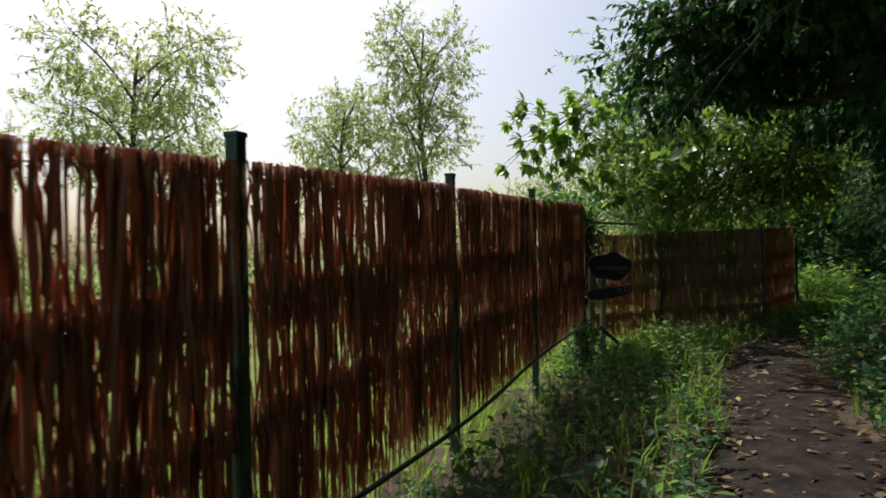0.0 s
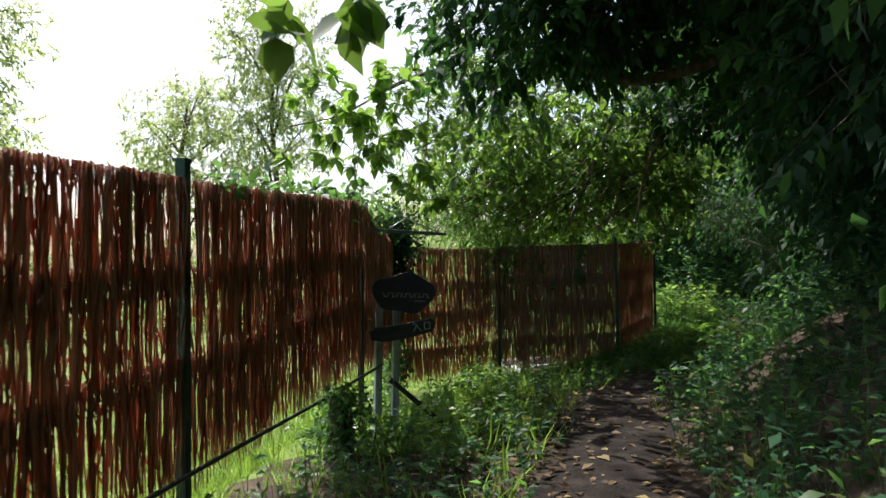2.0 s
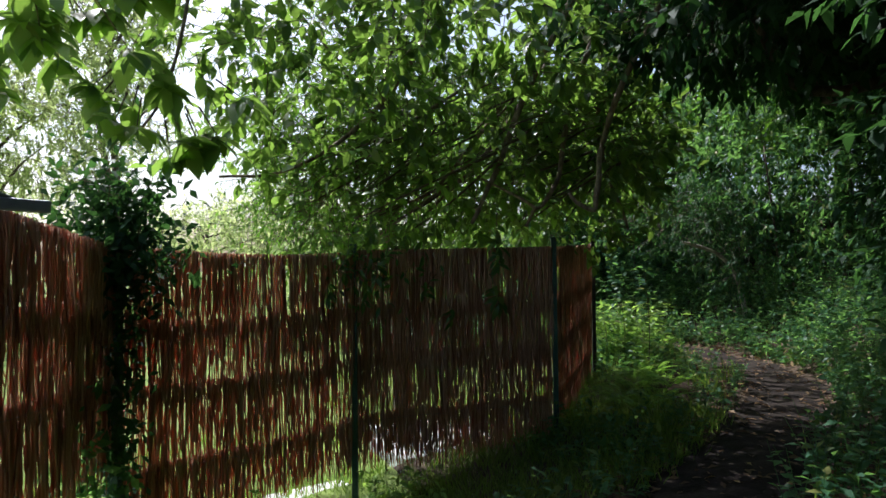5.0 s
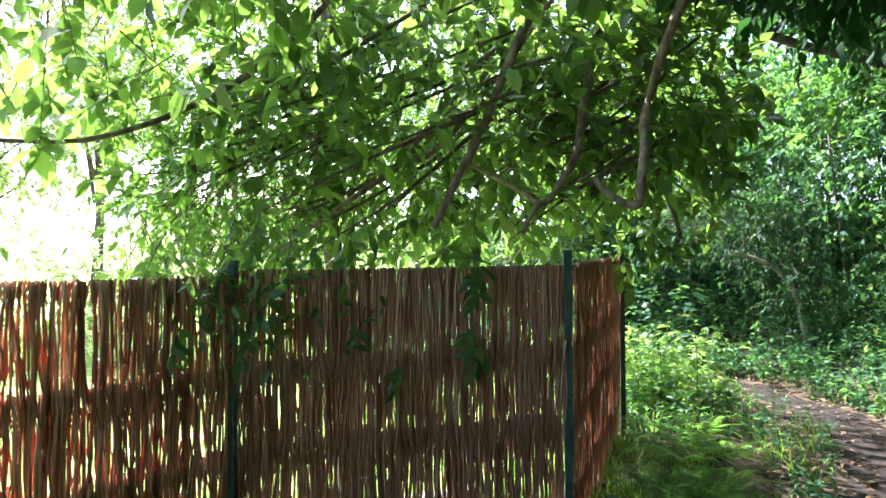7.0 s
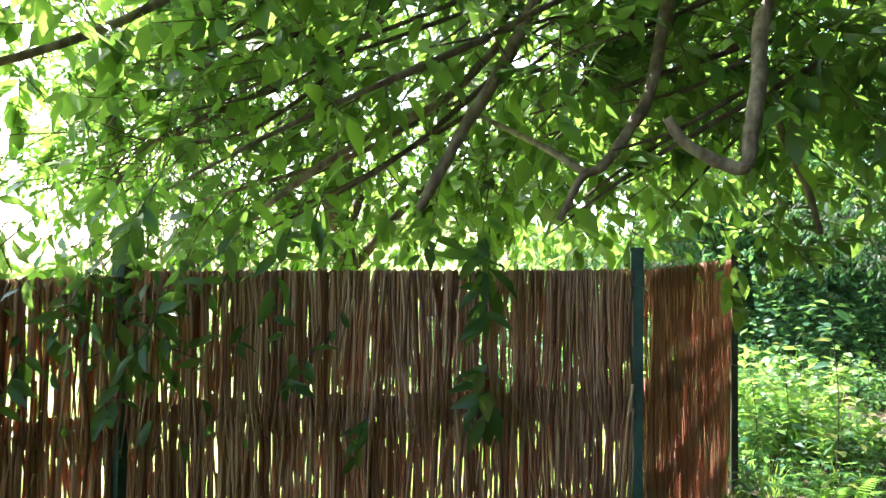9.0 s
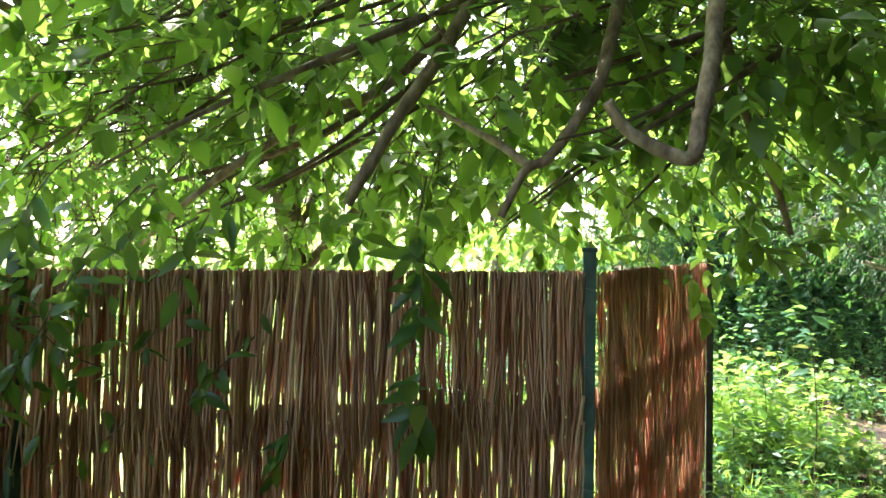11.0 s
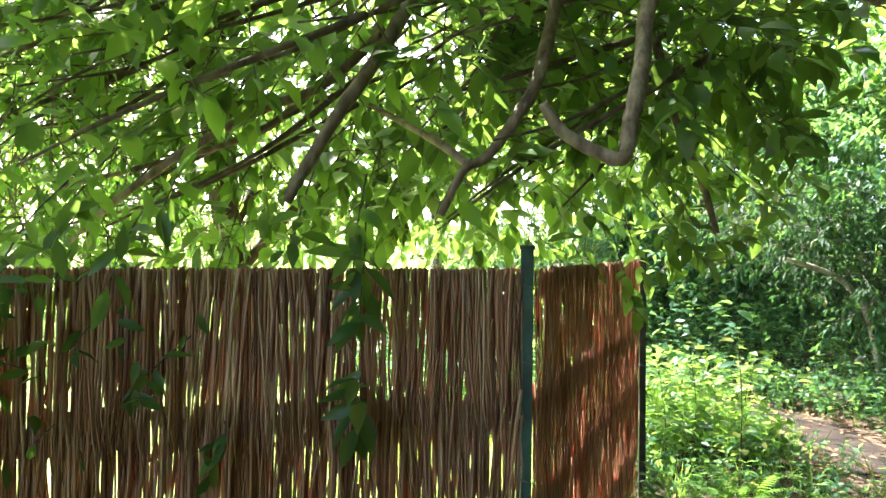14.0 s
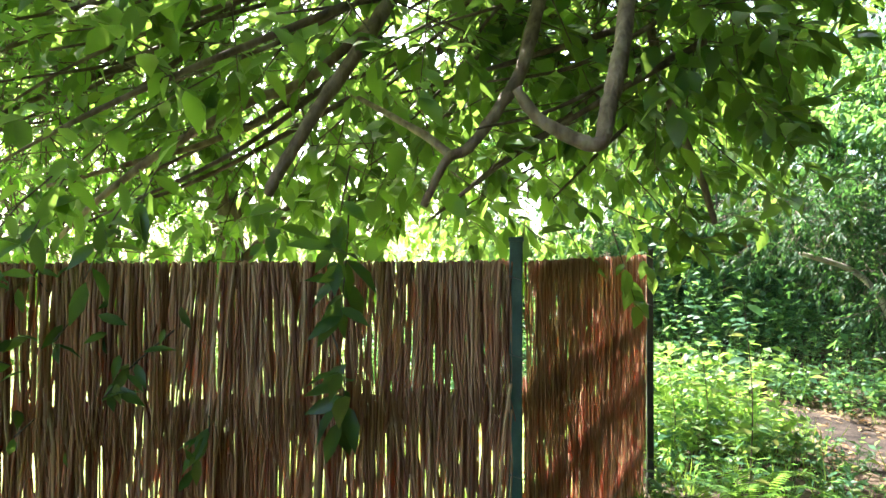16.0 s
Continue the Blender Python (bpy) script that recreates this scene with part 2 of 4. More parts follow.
# leaf shapes: the stalk end at 0, the tip at 1 along y, folded at the midrib, drooping
LEAF_FINE = (np.array([(0, 0, 0), (-0.15, 0.25, 0.05), (0, 0.28, 0.0), (0.15, 0.25, 0.05), (-0.17, 0.58, 0.02), (0, 0.62, -0.05), (0.17, 0.58, 0.02), (0, 1, -0.18)]),
             [np.array([(0, 2, 1), (0, 3, 2), (4, 5, 7), (5, 6, 7)]), np.array([(1, 2, 5, 4), (2, 3, 6, 5)])])
LEAF_PLAIN = (np.array([(0, 0, 0), (-0.2, 0.45, 0.05), (0, 0.5, -0.03), (0.2, 0.45, 0.05), (0, 1, -0.12)]),
              [np.array([(0, 2, 1), (0, 3, 2), (1, 2, 4), (2, 3, 4)])])
LEAF_FOLDED = (np.array([(0, 0, 0), (-0.2, 0.45, 0.05), (0.2, 0.45, 0.05), (0, 1, -0.12)]), [np.array([(0, 2, 1), (1, 2, 3)])])
BLADE = (np.array([(-0.018, 0, 0), (0.018, 0, 0), (-0.013, 0.5, 0.0), (0.013, 0.5, 0.0), (0, 1, -0.22)]),
         [np.array([(0, 1, 3, 2)]), np.array([(2, 3, 4)])])


def leaf_arrays(shape, place, way, face, size, wide=1.0):
    """Leaves at the places, pointing along way, their upper sides turned to face."""
    tv, tf = shape
    way = way / (np.linalg.norm(way, axis=1)[:, None] + 1e-9)
    side = np.cross(way, face)
    side /= np.linalg.norm(side, axis=1)[:, None] + 1e-9
    up = np.cross(side, way)
    k = len(tv)
    s = np.asarray(size)[:, None, None]
    v = place[:, None, :] + s * (wide * tv[None, :, 0:1] * side[:, None, :] + tv[None, :, 1:2] * way[:, None, :] + tv[None, :, 2:3] * up[:, None, :])
    off = (np.arange(len(place)) * k)[:, None, None]
    return v.reshape(-1, 3), [(f[None] + off).reshape(-1, f.shape[1]) for f in tf]


def sticks_arrays(a, b, ra, rb):
    """Three-sided twigs from the points a to the points b."""
    way = b - a
    way /= np.linalg.norm(way, axis=1)[:, None] + 1e-9
    u = np.cross(way, np.array([0.3, 0.5, 0.81]))
    u /= np.linalg.norm(u, axis=1)[:, None] + 1e-9
    w = np.cross(way, u)
    ring = [(math.cos(t), math.sin(t)) for t in (0, 2.094, 4.189)]
    va = np.stack([a + ra * (c * u + s * w) for c, s in ring], 1)
    vb = np.stack([b + rb * (c * u + s * w) for c, s in ring], 1)
    v = np.concatenate([va, vb], 1).reshape(-1, 3)
    f = np.array([(0, 1, 4, 3), (1, 2, 5, 4), (2, 0, 3, 5)])
    return v, [(f[None] + (np.arange(len(a)) * 6)[:, None, None]).reshape(-1, 4)]


def unit_random(rng, n):
    v = rng.normal(size=(n, 3))
    return v / np.linalg.norm(v, axis=1)[:, None]


def spray_leaves(rng, start, way, length, per, size, droop=0.5, spread=0.9):
    """Leaves set along twigs. Returns places, ways, faces, sizes, and the twigs' ends."""
    n = len(start)
    way = way + np.array([0, 0, -droop * 0.5])
    way /= np.linalg.norm(way, axis=1)[:, None]
    end = start + way * length[:, None]
    t = np.linspace(0.25, 1.0, per)[None, :, None]
    place = start[:, None, :] + (end - start)[:, None, :] * t
    around = unit_random(rng, n * per).reshape(n, per, 3)
    w = way[:, None, :] * 0.75 + around * spread + np.array([0, 0, -droop])
    face = unit_random(rng, n * per).reshape(n, per, 3) * 0.55 + np.array([0, 0, 1.0])
    sz = size * (0.6 + 0.65 * rng.random((n, per)))
    return place.reshape(-1, 3), w.reshape(-1, 3), face.reshape(-1, 3), sz.ravel(), end


def in_blob(rng, n, centre, radii, hollow=0.0):
    d = unit_random(rng, n)
    r = (hollow ** 3 + (1 - hollow ** 3) * rng.random(n)) ** (1 / 3)
    bump = 1 + 0.22 * np.sin(d[:, 0] * 5 + centre[0]) * np.cos(d[:, 1] * 4 + centre[1]) + 0.15 * np.sin(d[:, 2] * 9 + d[:, 0] * 6)
    return np.array(centre) + d * (r * bump)[:, None] * np.array(radii), d


def crown(name, parent, rng, blobs, mat, per=8, size=0.11, length=0.35, droop=0.5, shape=LEAF_PLAIN, twig=0.004, wide=1.0, keep=None, label=""):
    """Leaves and twigs of one tree. blobs: centre, radii, number of twigs, hollow."""
    ps, ds = [], []
    for centre, radii, n, hollow in blobs:
        p, d = in_blob(rng, n, centre, radii, hollow)
        if keep is not None:
            ok = keep(p)
            p, d = p[ok], d[ok]
        ps.append(p), ds.append(d)
    p, d = np.concatenate(ps), np.concatenate(ds)
    way = d * 0.7 + unit_random(rng, len(p)) * 0.7
    way /= np.linalg.norm(way, axis=1)[:, None]
    place, w, face, sz, end = spray_leaves(rng, p, way, length * (0.5 + rng.random(len(p))), per, size, droop)
    v, f = leaf_arrays(shape, place, w, face, sz, wide)
    mesh_object("crown", v, f, mat, parent, label)
    if twig:
        v, f = sticks_arrays(p - way * length * 0.4, end, twig, twig * 0.45)
        mesh_object("brushwood", v, f, BARK, parent)["kind"] = "stuff"


# ---- ground ----
TRAIL_LINE = curve_points([(-1.6, -6), (-0.6, -2.5), (0.5, 0.4), (1.5, 2.7), (2.6, 5.0), (3.4, 7.0), (4.3, 8.9), (5.8, 10.3), (7.9, 11.9), (9.7, 13.6), (10.6, 15.6), (10.9, 17.4), (10.3, 19.4), (8.8, 21.5), (7.6, 27)], 8)
FENCE_LINE = [(-2.8, -3.55), (0.05, 3.92), (1.70, 8.28), (2.26, 11.40), (3.97, 12.40), (5.86, 12.45), (7.70, 14.87), (8.3, 20.0), (7.0, 30.0)]


def side_of(line, x, y):
    """Signed distance to a line of points: above 0 to its right as one walks along."""
    line = np.asarray(line, float)[:, :2]
    p = np.stack([np.ravel(x), np.ravel(y)], 1)
    best, sign = np.full(len(p), 1e9), np.zeros(len(p))
    for a, b in zip(line[:-1], line[1:]):
        d = b - a
        t = np.clip(((p - a) @ d) / (d @ d), 0, 1)
        q = a + t[:, None] * d
        r = np.linalg.norm(p - q, axis=1)
        s = np.sign((p[:, 0] - a[0]) * d[1] - (p[:, 1] - a[1]) * d[0])
        near = r < best - 1e-6
        best[near], sign[near] = r[near], s[near]
    return (best * sign).reshape(np.shape(x))


def smooth(a, b, v):
    t = np.clip((v - a) / (b - a), 0, 1)
    return t * t * (3 - 2 * t)


def ground_height(x, y):
    x, y = np.asarray(x, float), np.asarray(y, float)
    d = side_of(TRAIL_LINE, x, y)
    f = side_of(FENCE_LINE, x, y)
    bank = smooth(0.5, 2.0, d) * 0.85 + smooth(1.4, 7.0, d) * 4.2
    bank = bank * (1 - 0.35 * smooth(11, 15, y))
    low = -0.62 * smooth(0.2, 1.2, -f) * smooth(3.0, 11.0, y + 0.4 * x)
    dip = -0.45 * np.exp(-((x - 3.7) ** 2 + (y - 12.0) ** 2) / 2.0)
    dip = dip - 0.42 * smooth(1.15, 0.25, f) * smooth(-0.5, 0.0, f) * smooth(7.2, 8.6, y) * smooth(4.6, 3.2, x) * smooth(14.0, 12.0, y)
    lump = 0.05 * np.sin(x * 1.9 + 0.6 * y) * np.cos(y * 1.6) + 0.025 * np.sin(x * 5.1) * np.sin(y * 4.3)
    far = smooth(25, 90, np.hypot(x, y))
    lump = lump * (0.25 + 0.75 * smooth(0.3, 0.9, np.abs(d)))
    return (bank * (1 - far) + low + dip + lump * (1 - far)) - 0.03 * smooth(0.8, 0.2, np.abs(d))


def steps(lo, hi, step, outer):
    fine = list(np.arange(lo, hi + 1e-6, step))
    return np.array([lo - o for o in reversed(outer)] + fine + [hi + o for o in outer])


gx, gy = steps(-6, 15, 0.2, [1, 3, 7, 14, 30, 80, 250, 1200]), steps(-7, 27, 0.2, [1, 3, 7, 14, 30, 80, 250, 1200])
X, Y = np.meshgrid(gx, gy)
Zg = ground_height(X, Y)
nx, ny = len(gx), len(gy)
ids = np.arange(nx * ny).reshape(ny, nx)
quads = np.stack([ids[:-1, :-1], ids[:-1, 1:], ids[1:, 1:], ids[1:, :-1]], -1).reshape(-1, 4)
ground = mesh_object("ground", np.stack([X, Y, Zg], -1).reshape(-1, 3), [quads], SOIL, smooth=True)
ground.data.materials.append(LAWN)
mid = np.stack([X, Y], -1).reshape(-1, 2)[quads].mean(1)
ground.data.polygons.foreach_set("material_index", ((side_of(FENCE_LINE, mid[:, 0], mid[:, 1]) < np.where((mid[:, 1] > 7.6) & (mid[:, 0] < 4.5), 1.0, -0.3)) | (np.hypot(mid[:, 0], mid[:, 1]) > 30)).astype(np.int32))
tagged(ground, "dark woodland soil sloping up into a bank, lawn beyond the fence", "ground", kind="structure")

# trodden trail, a strip a little above the ground
tl = TRAIL_LINE
tw = np.gradient(tl[:, :2], axis=0)
tn = np.stack([tw[:, 1], -tw[:, 0]], 1) / np.linalg.norm(tw, axis=1)[:, None]
rng = np.random.default_rng(5)
across = np.linspace(-1, 1, 7)
half = 0.46 + 0.1 * np.sin(np.arange(len(tl)) * 0.9) + 0.06 * rng.random(len(tl))
pv = tl[:, None, :2] + tn[:, None, :] * (across[None, :] * half[:, None])[:, :, None]
pz = ground_height(pv[..., 0], pv[..., 1]) + 0.03 - 0.035 * np.abs(across)[None, :] ** 3
pq = np.arange(len(tl) * 7).reshape(-1, 7)
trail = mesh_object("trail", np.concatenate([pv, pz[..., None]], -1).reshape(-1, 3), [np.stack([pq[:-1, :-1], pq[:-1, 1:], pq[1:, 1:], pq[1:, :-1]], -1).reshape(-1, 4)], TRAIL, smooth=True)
tagged(trail, "narrow trodden earth trail strewn with dead leaves", "path", kind="structure")


# ---- reed fences ----
def reed_shape(seed):
    """One split reed, 1 m long from its foot at 0: thin, oval, slightly crooked, frayed thin at the foot."""
    rng = np.random.default_rng(seed)
    zs = np.array([0.0, 0.18, 0.45, 0.75, 1.0])
    half = np.array([0.35, 0.72, 0.95, 1.05, 0.95])
    bend = np.cumsum(rng.normal(0, 0.011, 5))
    bend2 = np.cumsum(rng.normal(0, 0.006, 5))
    verts = []
    for z, h, b, c in zip(zs, half, bend, bend2):
        for dx, dy in ((-1, 0), (0, -0.55), (1, 0), (0, 0.55)):
            verts.append((b + dx * h * 0.008, c + dy * h * 0.008, z))
    q = [(i * 4 + k, i * 4 + (k + 1) % 4, i * 4 + 4 + (k + 1) % 4, i * 4 + 4 + k) for i in range(4) for k in range(4)]
    q += [(3, 2, 1, 0), (16, 17, 18, 19)]
    me = bpy.data.meshes.new("reed")
    me.from_pydata(verts, [], q)
    me.materials.append(REED)
    return me, np.array(verts), np.array(q)


REEDS = [reed_shape(s) for s in range(16)]


def reed_panel(a, b, top_a, top_b, tiers, seed, gaps=0.08, singles=300, spacing=0.0054, lean=0.016, label="", bow=0.0, slim=1.0):
    """A stretch of fence between two posts: overlapping rows of upright reeds tied with wire. tiers: each row's top below the fence's top, and its length."""
    rng = np.random.default_rng(seed)
    a, b = np.array(a, float), np.array(b, float)
    run = np.linalg.norm(b - a)
    along = (b - a) / run
    out = np.array([along[1], -along[0]])          # towards the trail
    yaw = math.atan2(along[1], along[0])
    panel = thing("reed_fence_panel", (*(a + b) / 2, min(top_a, top_b) - tiers[-1][0] - tiers[-1][1]), label or "brown dried reed fence panel in overlapping wired rows", "fence", "reed fence panels")
    many_v, many_f, n_all = [], [], 0
    spots = []
    for row, (drop, length) in enumerate(tiers):
        s = 0.0
        while s < run:
            loose = 0.5 + 0.5 * math.sin(s * 7.3 + 2.0 * row + seed) * math.sin(s * 2.9 + 1.7 * seed)
            s += spacing * (0.55 + 0.4 * loose + 0.6 * rng.random()) + (spacing * (1.5 + 2.6 * rng.random()) if rng.random() < 2.2 * gaps * loose * loose else 0)
            if s < run:
                spots.append((row, drop, length, s))
    order = rng.permutation(len(spots))
    chosen = set(order[:singles].tolist())
    for i, (row, drop, length, s) in enumerate(spots):
        u = s / run
        top = top_a + (top_b - top_a) * u - bow * math.sin(math.pi * u) - drop + rng.normal(0, 0.004 if row == 0 else 0.03)
        ln = length * (0.86 + 0.28 * rng.random())
        place = a + along * s + out * (0.012 * (len(tiers) - row) + rng.normal(0, 0.005))
        wd = slim * (0.55 + 0.65 * rng.random())
        tilt_a, tilt_b = rng.normal(0, lean) + lean * 1.3 * math.sin(s * 13 + 2.1 * row + seed) * math.sin(s * 4.1 + seed), rng.normal(0, lean * 0.6)
        spin = yaw + rng.normal(0, 0.25)
        # the head is tied at the top of the row; the foot hangs free
        m = Matrix.Translation((place[0], place[1], top)) @ Euler((tilt_b, tilt_a, spin)).to_matrix().to_4x4() @ Matrix.Translation((0, 0, -ln)) @ Matrix.Diagonal((wd, wd, ln, 1))
        k = int(rng.integers(len(REEDS)))
        if i in chosen:
            ob = new("reed", REEDS[k][0])
            hang(ob, panel)
            ob.matrix_basis = m
        else:
            mm = np.array(m)
            v = REEDS[k][1] @ mm[:3, :3].T + mm[:3, 3]
            many_v.append(v)
            many_f.append(REEDS[k][2] + 20 * n_all)
            n_all += 1
    for row, (drop, length) in enumerate(tiers):
        for s in np.arange(0.003, run, 0.0074):
            u = s / run
            top = top_a + (top_b - top_a) * u - bow * math.sin(math.pi * u) - drop + rng.normal(0, 0.004)
            place = a + along * s + out * (0.012 * (len(tiers) - row) - 0.006)
            ln = (0.075 if row == 0 else 0.11) + 0.05 * rng.random()
            m = np.array(Matrix.Translation((place[0], place[1], top - ln)) @ Euler((0, rng.normal(0, 0.03), yaw)).to_matrix().to_4x4() @ Matrix.Diagonal((0.62, 0.62, ln, 1)))
            k = int(rng.integers(len(REEDS)))
            many_v.append(REEDS[k][1] * np.array([0.9, 1, 1]) @ m[:3, :3].T + m[:3, 3])
            many_f.append(REEDS[k][2] + 20 * n_all)
            n_all += 1
    # broken, shorter reeds caught between the others
    for row, (drop, length) in enumerate(tiers):
        for s in np.arange(0.004, run, 0.017 * max(1.0, spacing / 0.006)):
            s = s + rng.normal(0, 0.006)
            u = min(max(s / run, 0.0), 1.0)
            top = top_a + (top_b - top_a) * u - bow * math.sin(math.pi * u) - drop - 0.04 - length * 0.5 * rng.random()
            place = a + along * (u * run) + out * (0.012 * (len(tiers) - row) + rng.normal(0, 0.004))
            ln = length * (0.28 + 0.3 * rng.random())
            m = np.array(Matrix.Translation((place[0], place[1], top - ln)) @ Euler((0, rng.normal(0, lean * 1.6), yaw)).to_matrix().to_4x4() @ Matrix.Diagonal((slim * 0.9, slim * 0.9, ln, 1)))
            k = int(rng.integers(len(REEDS)))
            many_v.append(REEDS[k][1] @ m[:3, :3].T + m[:3, 3])
            many_f.append(REEDS[k][2] + 20 * n_all)
            n_all += 1
    if many_v:
        ob = mesh_object("reeds", np.concatenate(many_v), [np.concatenate(many_f)], REED_MANY, panel)
        ob["kind"] = "stuff"
    for drop, length in tiers:
        za, zb = top_a - drop - 0.05, top_b - drop - 0.05
        for side in (0.034, -0.004):
            p = [(*(a + along * run * t + out * side), za + (zb - za) * t - bow * math.sin(math.pi * t) + 0.006 * math.sin(t * 19 + drop * 7)) for t in np.linspace(0, 1, 8)]
            v, q, t3 = tube_arrays(np.array(p), 0.0014, 0.0014, 4)
            mesh_object("wire", v, [q, t3], WIRE, panel)
    return panel


def fence_post(x, y, top, size=0.05, mat=POST_GREEN, label="dark green painted square steel fence post with cap", foot=None, lean=(0, 0)):
    z0 = float(ground_height(x, y)) - 0.05 if foot is None else foot
    post = thing("fence_post", (x, y, z0), label, "post", "fence posts")
    bm = bmesh.new()
    turn = Euler((radians(lean[0]), radians(lean[1]), radians(-20))).to_matrix()
    box(bm, (x, y, (z0 + top) / 2), (size, size, top - z0), turn, 0.004)
    part("shaft", bm, mat, post)
    bm = bmesh.new()
    box(bm, (x, y, top + 0.006), (size + 0.008, size + 0.008, 0.018), turn, 0.005)
    part("cap", bm, mat, post)
    for dz in (0.14, 0.42, 0.85):
        ring = [(x + (size * 0.8) * math.cos(t), y + (size * 0.8) * math.sin(t), top - dz + 0.01 * math.sin(2 * t)) for t in np.linspace(0, 2 * math.pi, 9)]
        v, q, t3 = tube_arrays(np.array(ring), 0.002, 0.002, 4)
        mesh_object("tie_wire", v, [q, t3], WIRE, post)
    return post


ROWS3 = [(0.0, 0.56), (0.40, 0.54), (0.82, 0.56)]
ROWS_END = [(0.0, 0.58), (0.46, 0.56), (0.88, 0.58), (1.38, 0.42)]
ROWS4 = [(0.0, 0.58), (0.46, 0.56), (0.88, 0.58), (1.38, 0.55)]
reed_panel((-2.62, -2.9), (-1.10, 1.0), 1.36, 1.573, ROWS3, 19, 0.10, 20, spacing=0.009)
reed_panel((-1.10, 1.0), (-0.69, 2.05), 1.573, 1.63, ROWS3, 11, 0.08, 200)
reed_panel((-0.65, 2.10), (0.03, 3.88), 1.63, 1.73, ROWS3, 12, 0.10, 220)
reed_panel((0.07, 3.97), (0.75, 5.68), 1.72, 1.78, ROWS3, 13, 0.09, 220)
reed_panel((0.79, 5.75), (1.68, 8.24), 1.77, 1.92, ROWS3, 14, 0.05, 260)
reed_panel((1.71, 8.32), (2.24, 11.34), 1.90, 1.66, ROWS3, 15, 0.07, 220)
reed_panel((2.32, 11.44), (3.95, 12.38), 1.66, 1.64, ROWS_END, 16, 0.09, 280, spacing=0.0046, slim=0.8, bow=0.03, label="weathered brown reed fence panel with sagging upper edge")
reed_panel((4.00, 12.41), (5.84, 12.45), 1.66, 1.69, ROWS_END, 17, 0.02, 300, spacing=0.0029, slim=0.66, lean=0.026, label="dense reddish-brown reed fence panel with drooping leaf sprays")
reed_panel((5.90, 12.50), (7.63, 14.78), 1.69, 1.80, ROWS4, 18, 0.13, 300, spacing=0.0050, slim=0.68, lean=0.024, label="sunlit rust-red reed fence panel turning away along the trail")
fence_post(-0.67, 2.06, 1.715)
fence_post(0.05, 3.92, 1.79)
fence_post(0.77, 5.71, 1.86)
fence_post(1.70, 8.28, 1.93, 0.045, POST_BLACK, "slim black steel fence post at the bend")
fence_post(1.98, 9.86, 1.86, 0.03, POST_BLACK, "thin black steel fence pole")
fence_post(2.28, 11.39, 1.72, 0.07)
fence_post(3.97, 12.37, 1.70, 0.05)
fence_post(5.87, 12.42, 1.765, 0.048)
fence_post(7.72, 14.80, 1.84, 0.05, POST_BLACK, "thin black steel pole at the end of the fence")

# hose slung low along the fence
hose = thing("garden_hose", (0.2, 3.8, 0.3), "black garden hose slung low along the fence foot", "hose")
tube("hose", [(-0.9, 1.0, 0.42), (0.05, 3.4, 0.40), (0.72, 5.3, 0.46), (1.35, 7.2, 0.44), (1.9, 8.5, 0.5)], 0.012, 0.012, HOSE, hose, 8, 10)

# ---- signs at the bend ----
sign_posts = thing("sign_stand", (2.0, 8.6, 0.0), "weathered blue-grey wooden sign stand with diagonal brace", "sign stand")
for x, y, top in ((1.87, 8.60, 1.2), (2.03, 8.63, 1.15)):
    bm = bmesh.new()
    box(bm, (x, y, top / 2 - 0.15), (0.065, 0.05, top + 0.3), Euler((0.02, 0.02, 0.3)).to_matrix(), 0.006)
    part("leg", bm, GREY_WOOD, sign_posts)
bm = bmesh.new()
box(bm, (2.26, 8.62, 0.10), (0.045, 0.04, 0.75), Euler((0, -0.85, 0)).to_matrix(), 0.005)
part("brace", bm, POST_BLACK, sign_posts)


def flat_shape(points, thick, where):
    """A board cut to an outline, with bevelled edges, stood at the pose where."""
    bm = bmesh.new()
    vs = [bm.verts.new((x, 0, z)) for x, z in points]
    f = bm.faces.new(vs)
    r = bmesh.ops.extrude_face_region(bm, geom=[f])
    bmesh.ops.translate(bm, vec=(0, thick, 0), verts=[v for v in r["geom"] if isinstance(v, bmesh.types.BMVert)])
    bmesh.ops.recalc_face_normals(bm, faces=bm.faces)
    bmesh.ops.transform(bm, matrix=where, verts=bm.verts)
    return bm


def bars(where, rects, depth=0.006):
    """Painted strokes: centre x, z, width, height and turn, standing just proud of a board."""
    bm = bmesh.new()
    for x, z, w, h, a in rects:
        r = bmesh.ops.create_cube(bm, size=1.0)
        bmesh.ops.transform(bm, matrix=where @ Matrix.Translation((x, -depth / 2 - 0.001, z)) @ Euler((0, radians(a), 0)).to_matrix().to_4x4() @ Matrix.Diagonal((w, depth, h, 1)), verts=r["verts"])
    return bm


board_pose = pose(2.10, 8.46, 1.13, 0, 3, 12) @ Matrix.Diagonal((0.87, 1, 0.88, 1))
name_board = thing("name_board", (2.18, 8.5, 0.92), "dark cloud-shaped wooden name board with pale lettering", "sign")
outline = [(0.34 * math.cos(t) * (1 + 0.05 * math.sin(3 * t)), 0.20 * math.sin(t) * (1 + 0.10 * math.sin(5 * t + 1))) for t in np.linspace(0, 2 * math.pi, 40)[:-1]]
part("board", flat_shape(outline, 0.025, board_pose), SIGN_BLACK, name_board)
strokes = []
for i in range(11):
    strokes += [(-0.22 + i * 0.047, -0.02, 0.009, 0.045, (i * 37) % 50 - 25), (-0.2 + i * 0.047, 0.0 if i % 2 else -0.035, 0.024, 0.008, (i * 53) % 40 - 20)]
strokes.append((0.17, -0.075, 0.12, 0.008, 0))
part("lettering", bars(board_pose, strokes), SIGN_INK, name_board, "pale brush lettering")

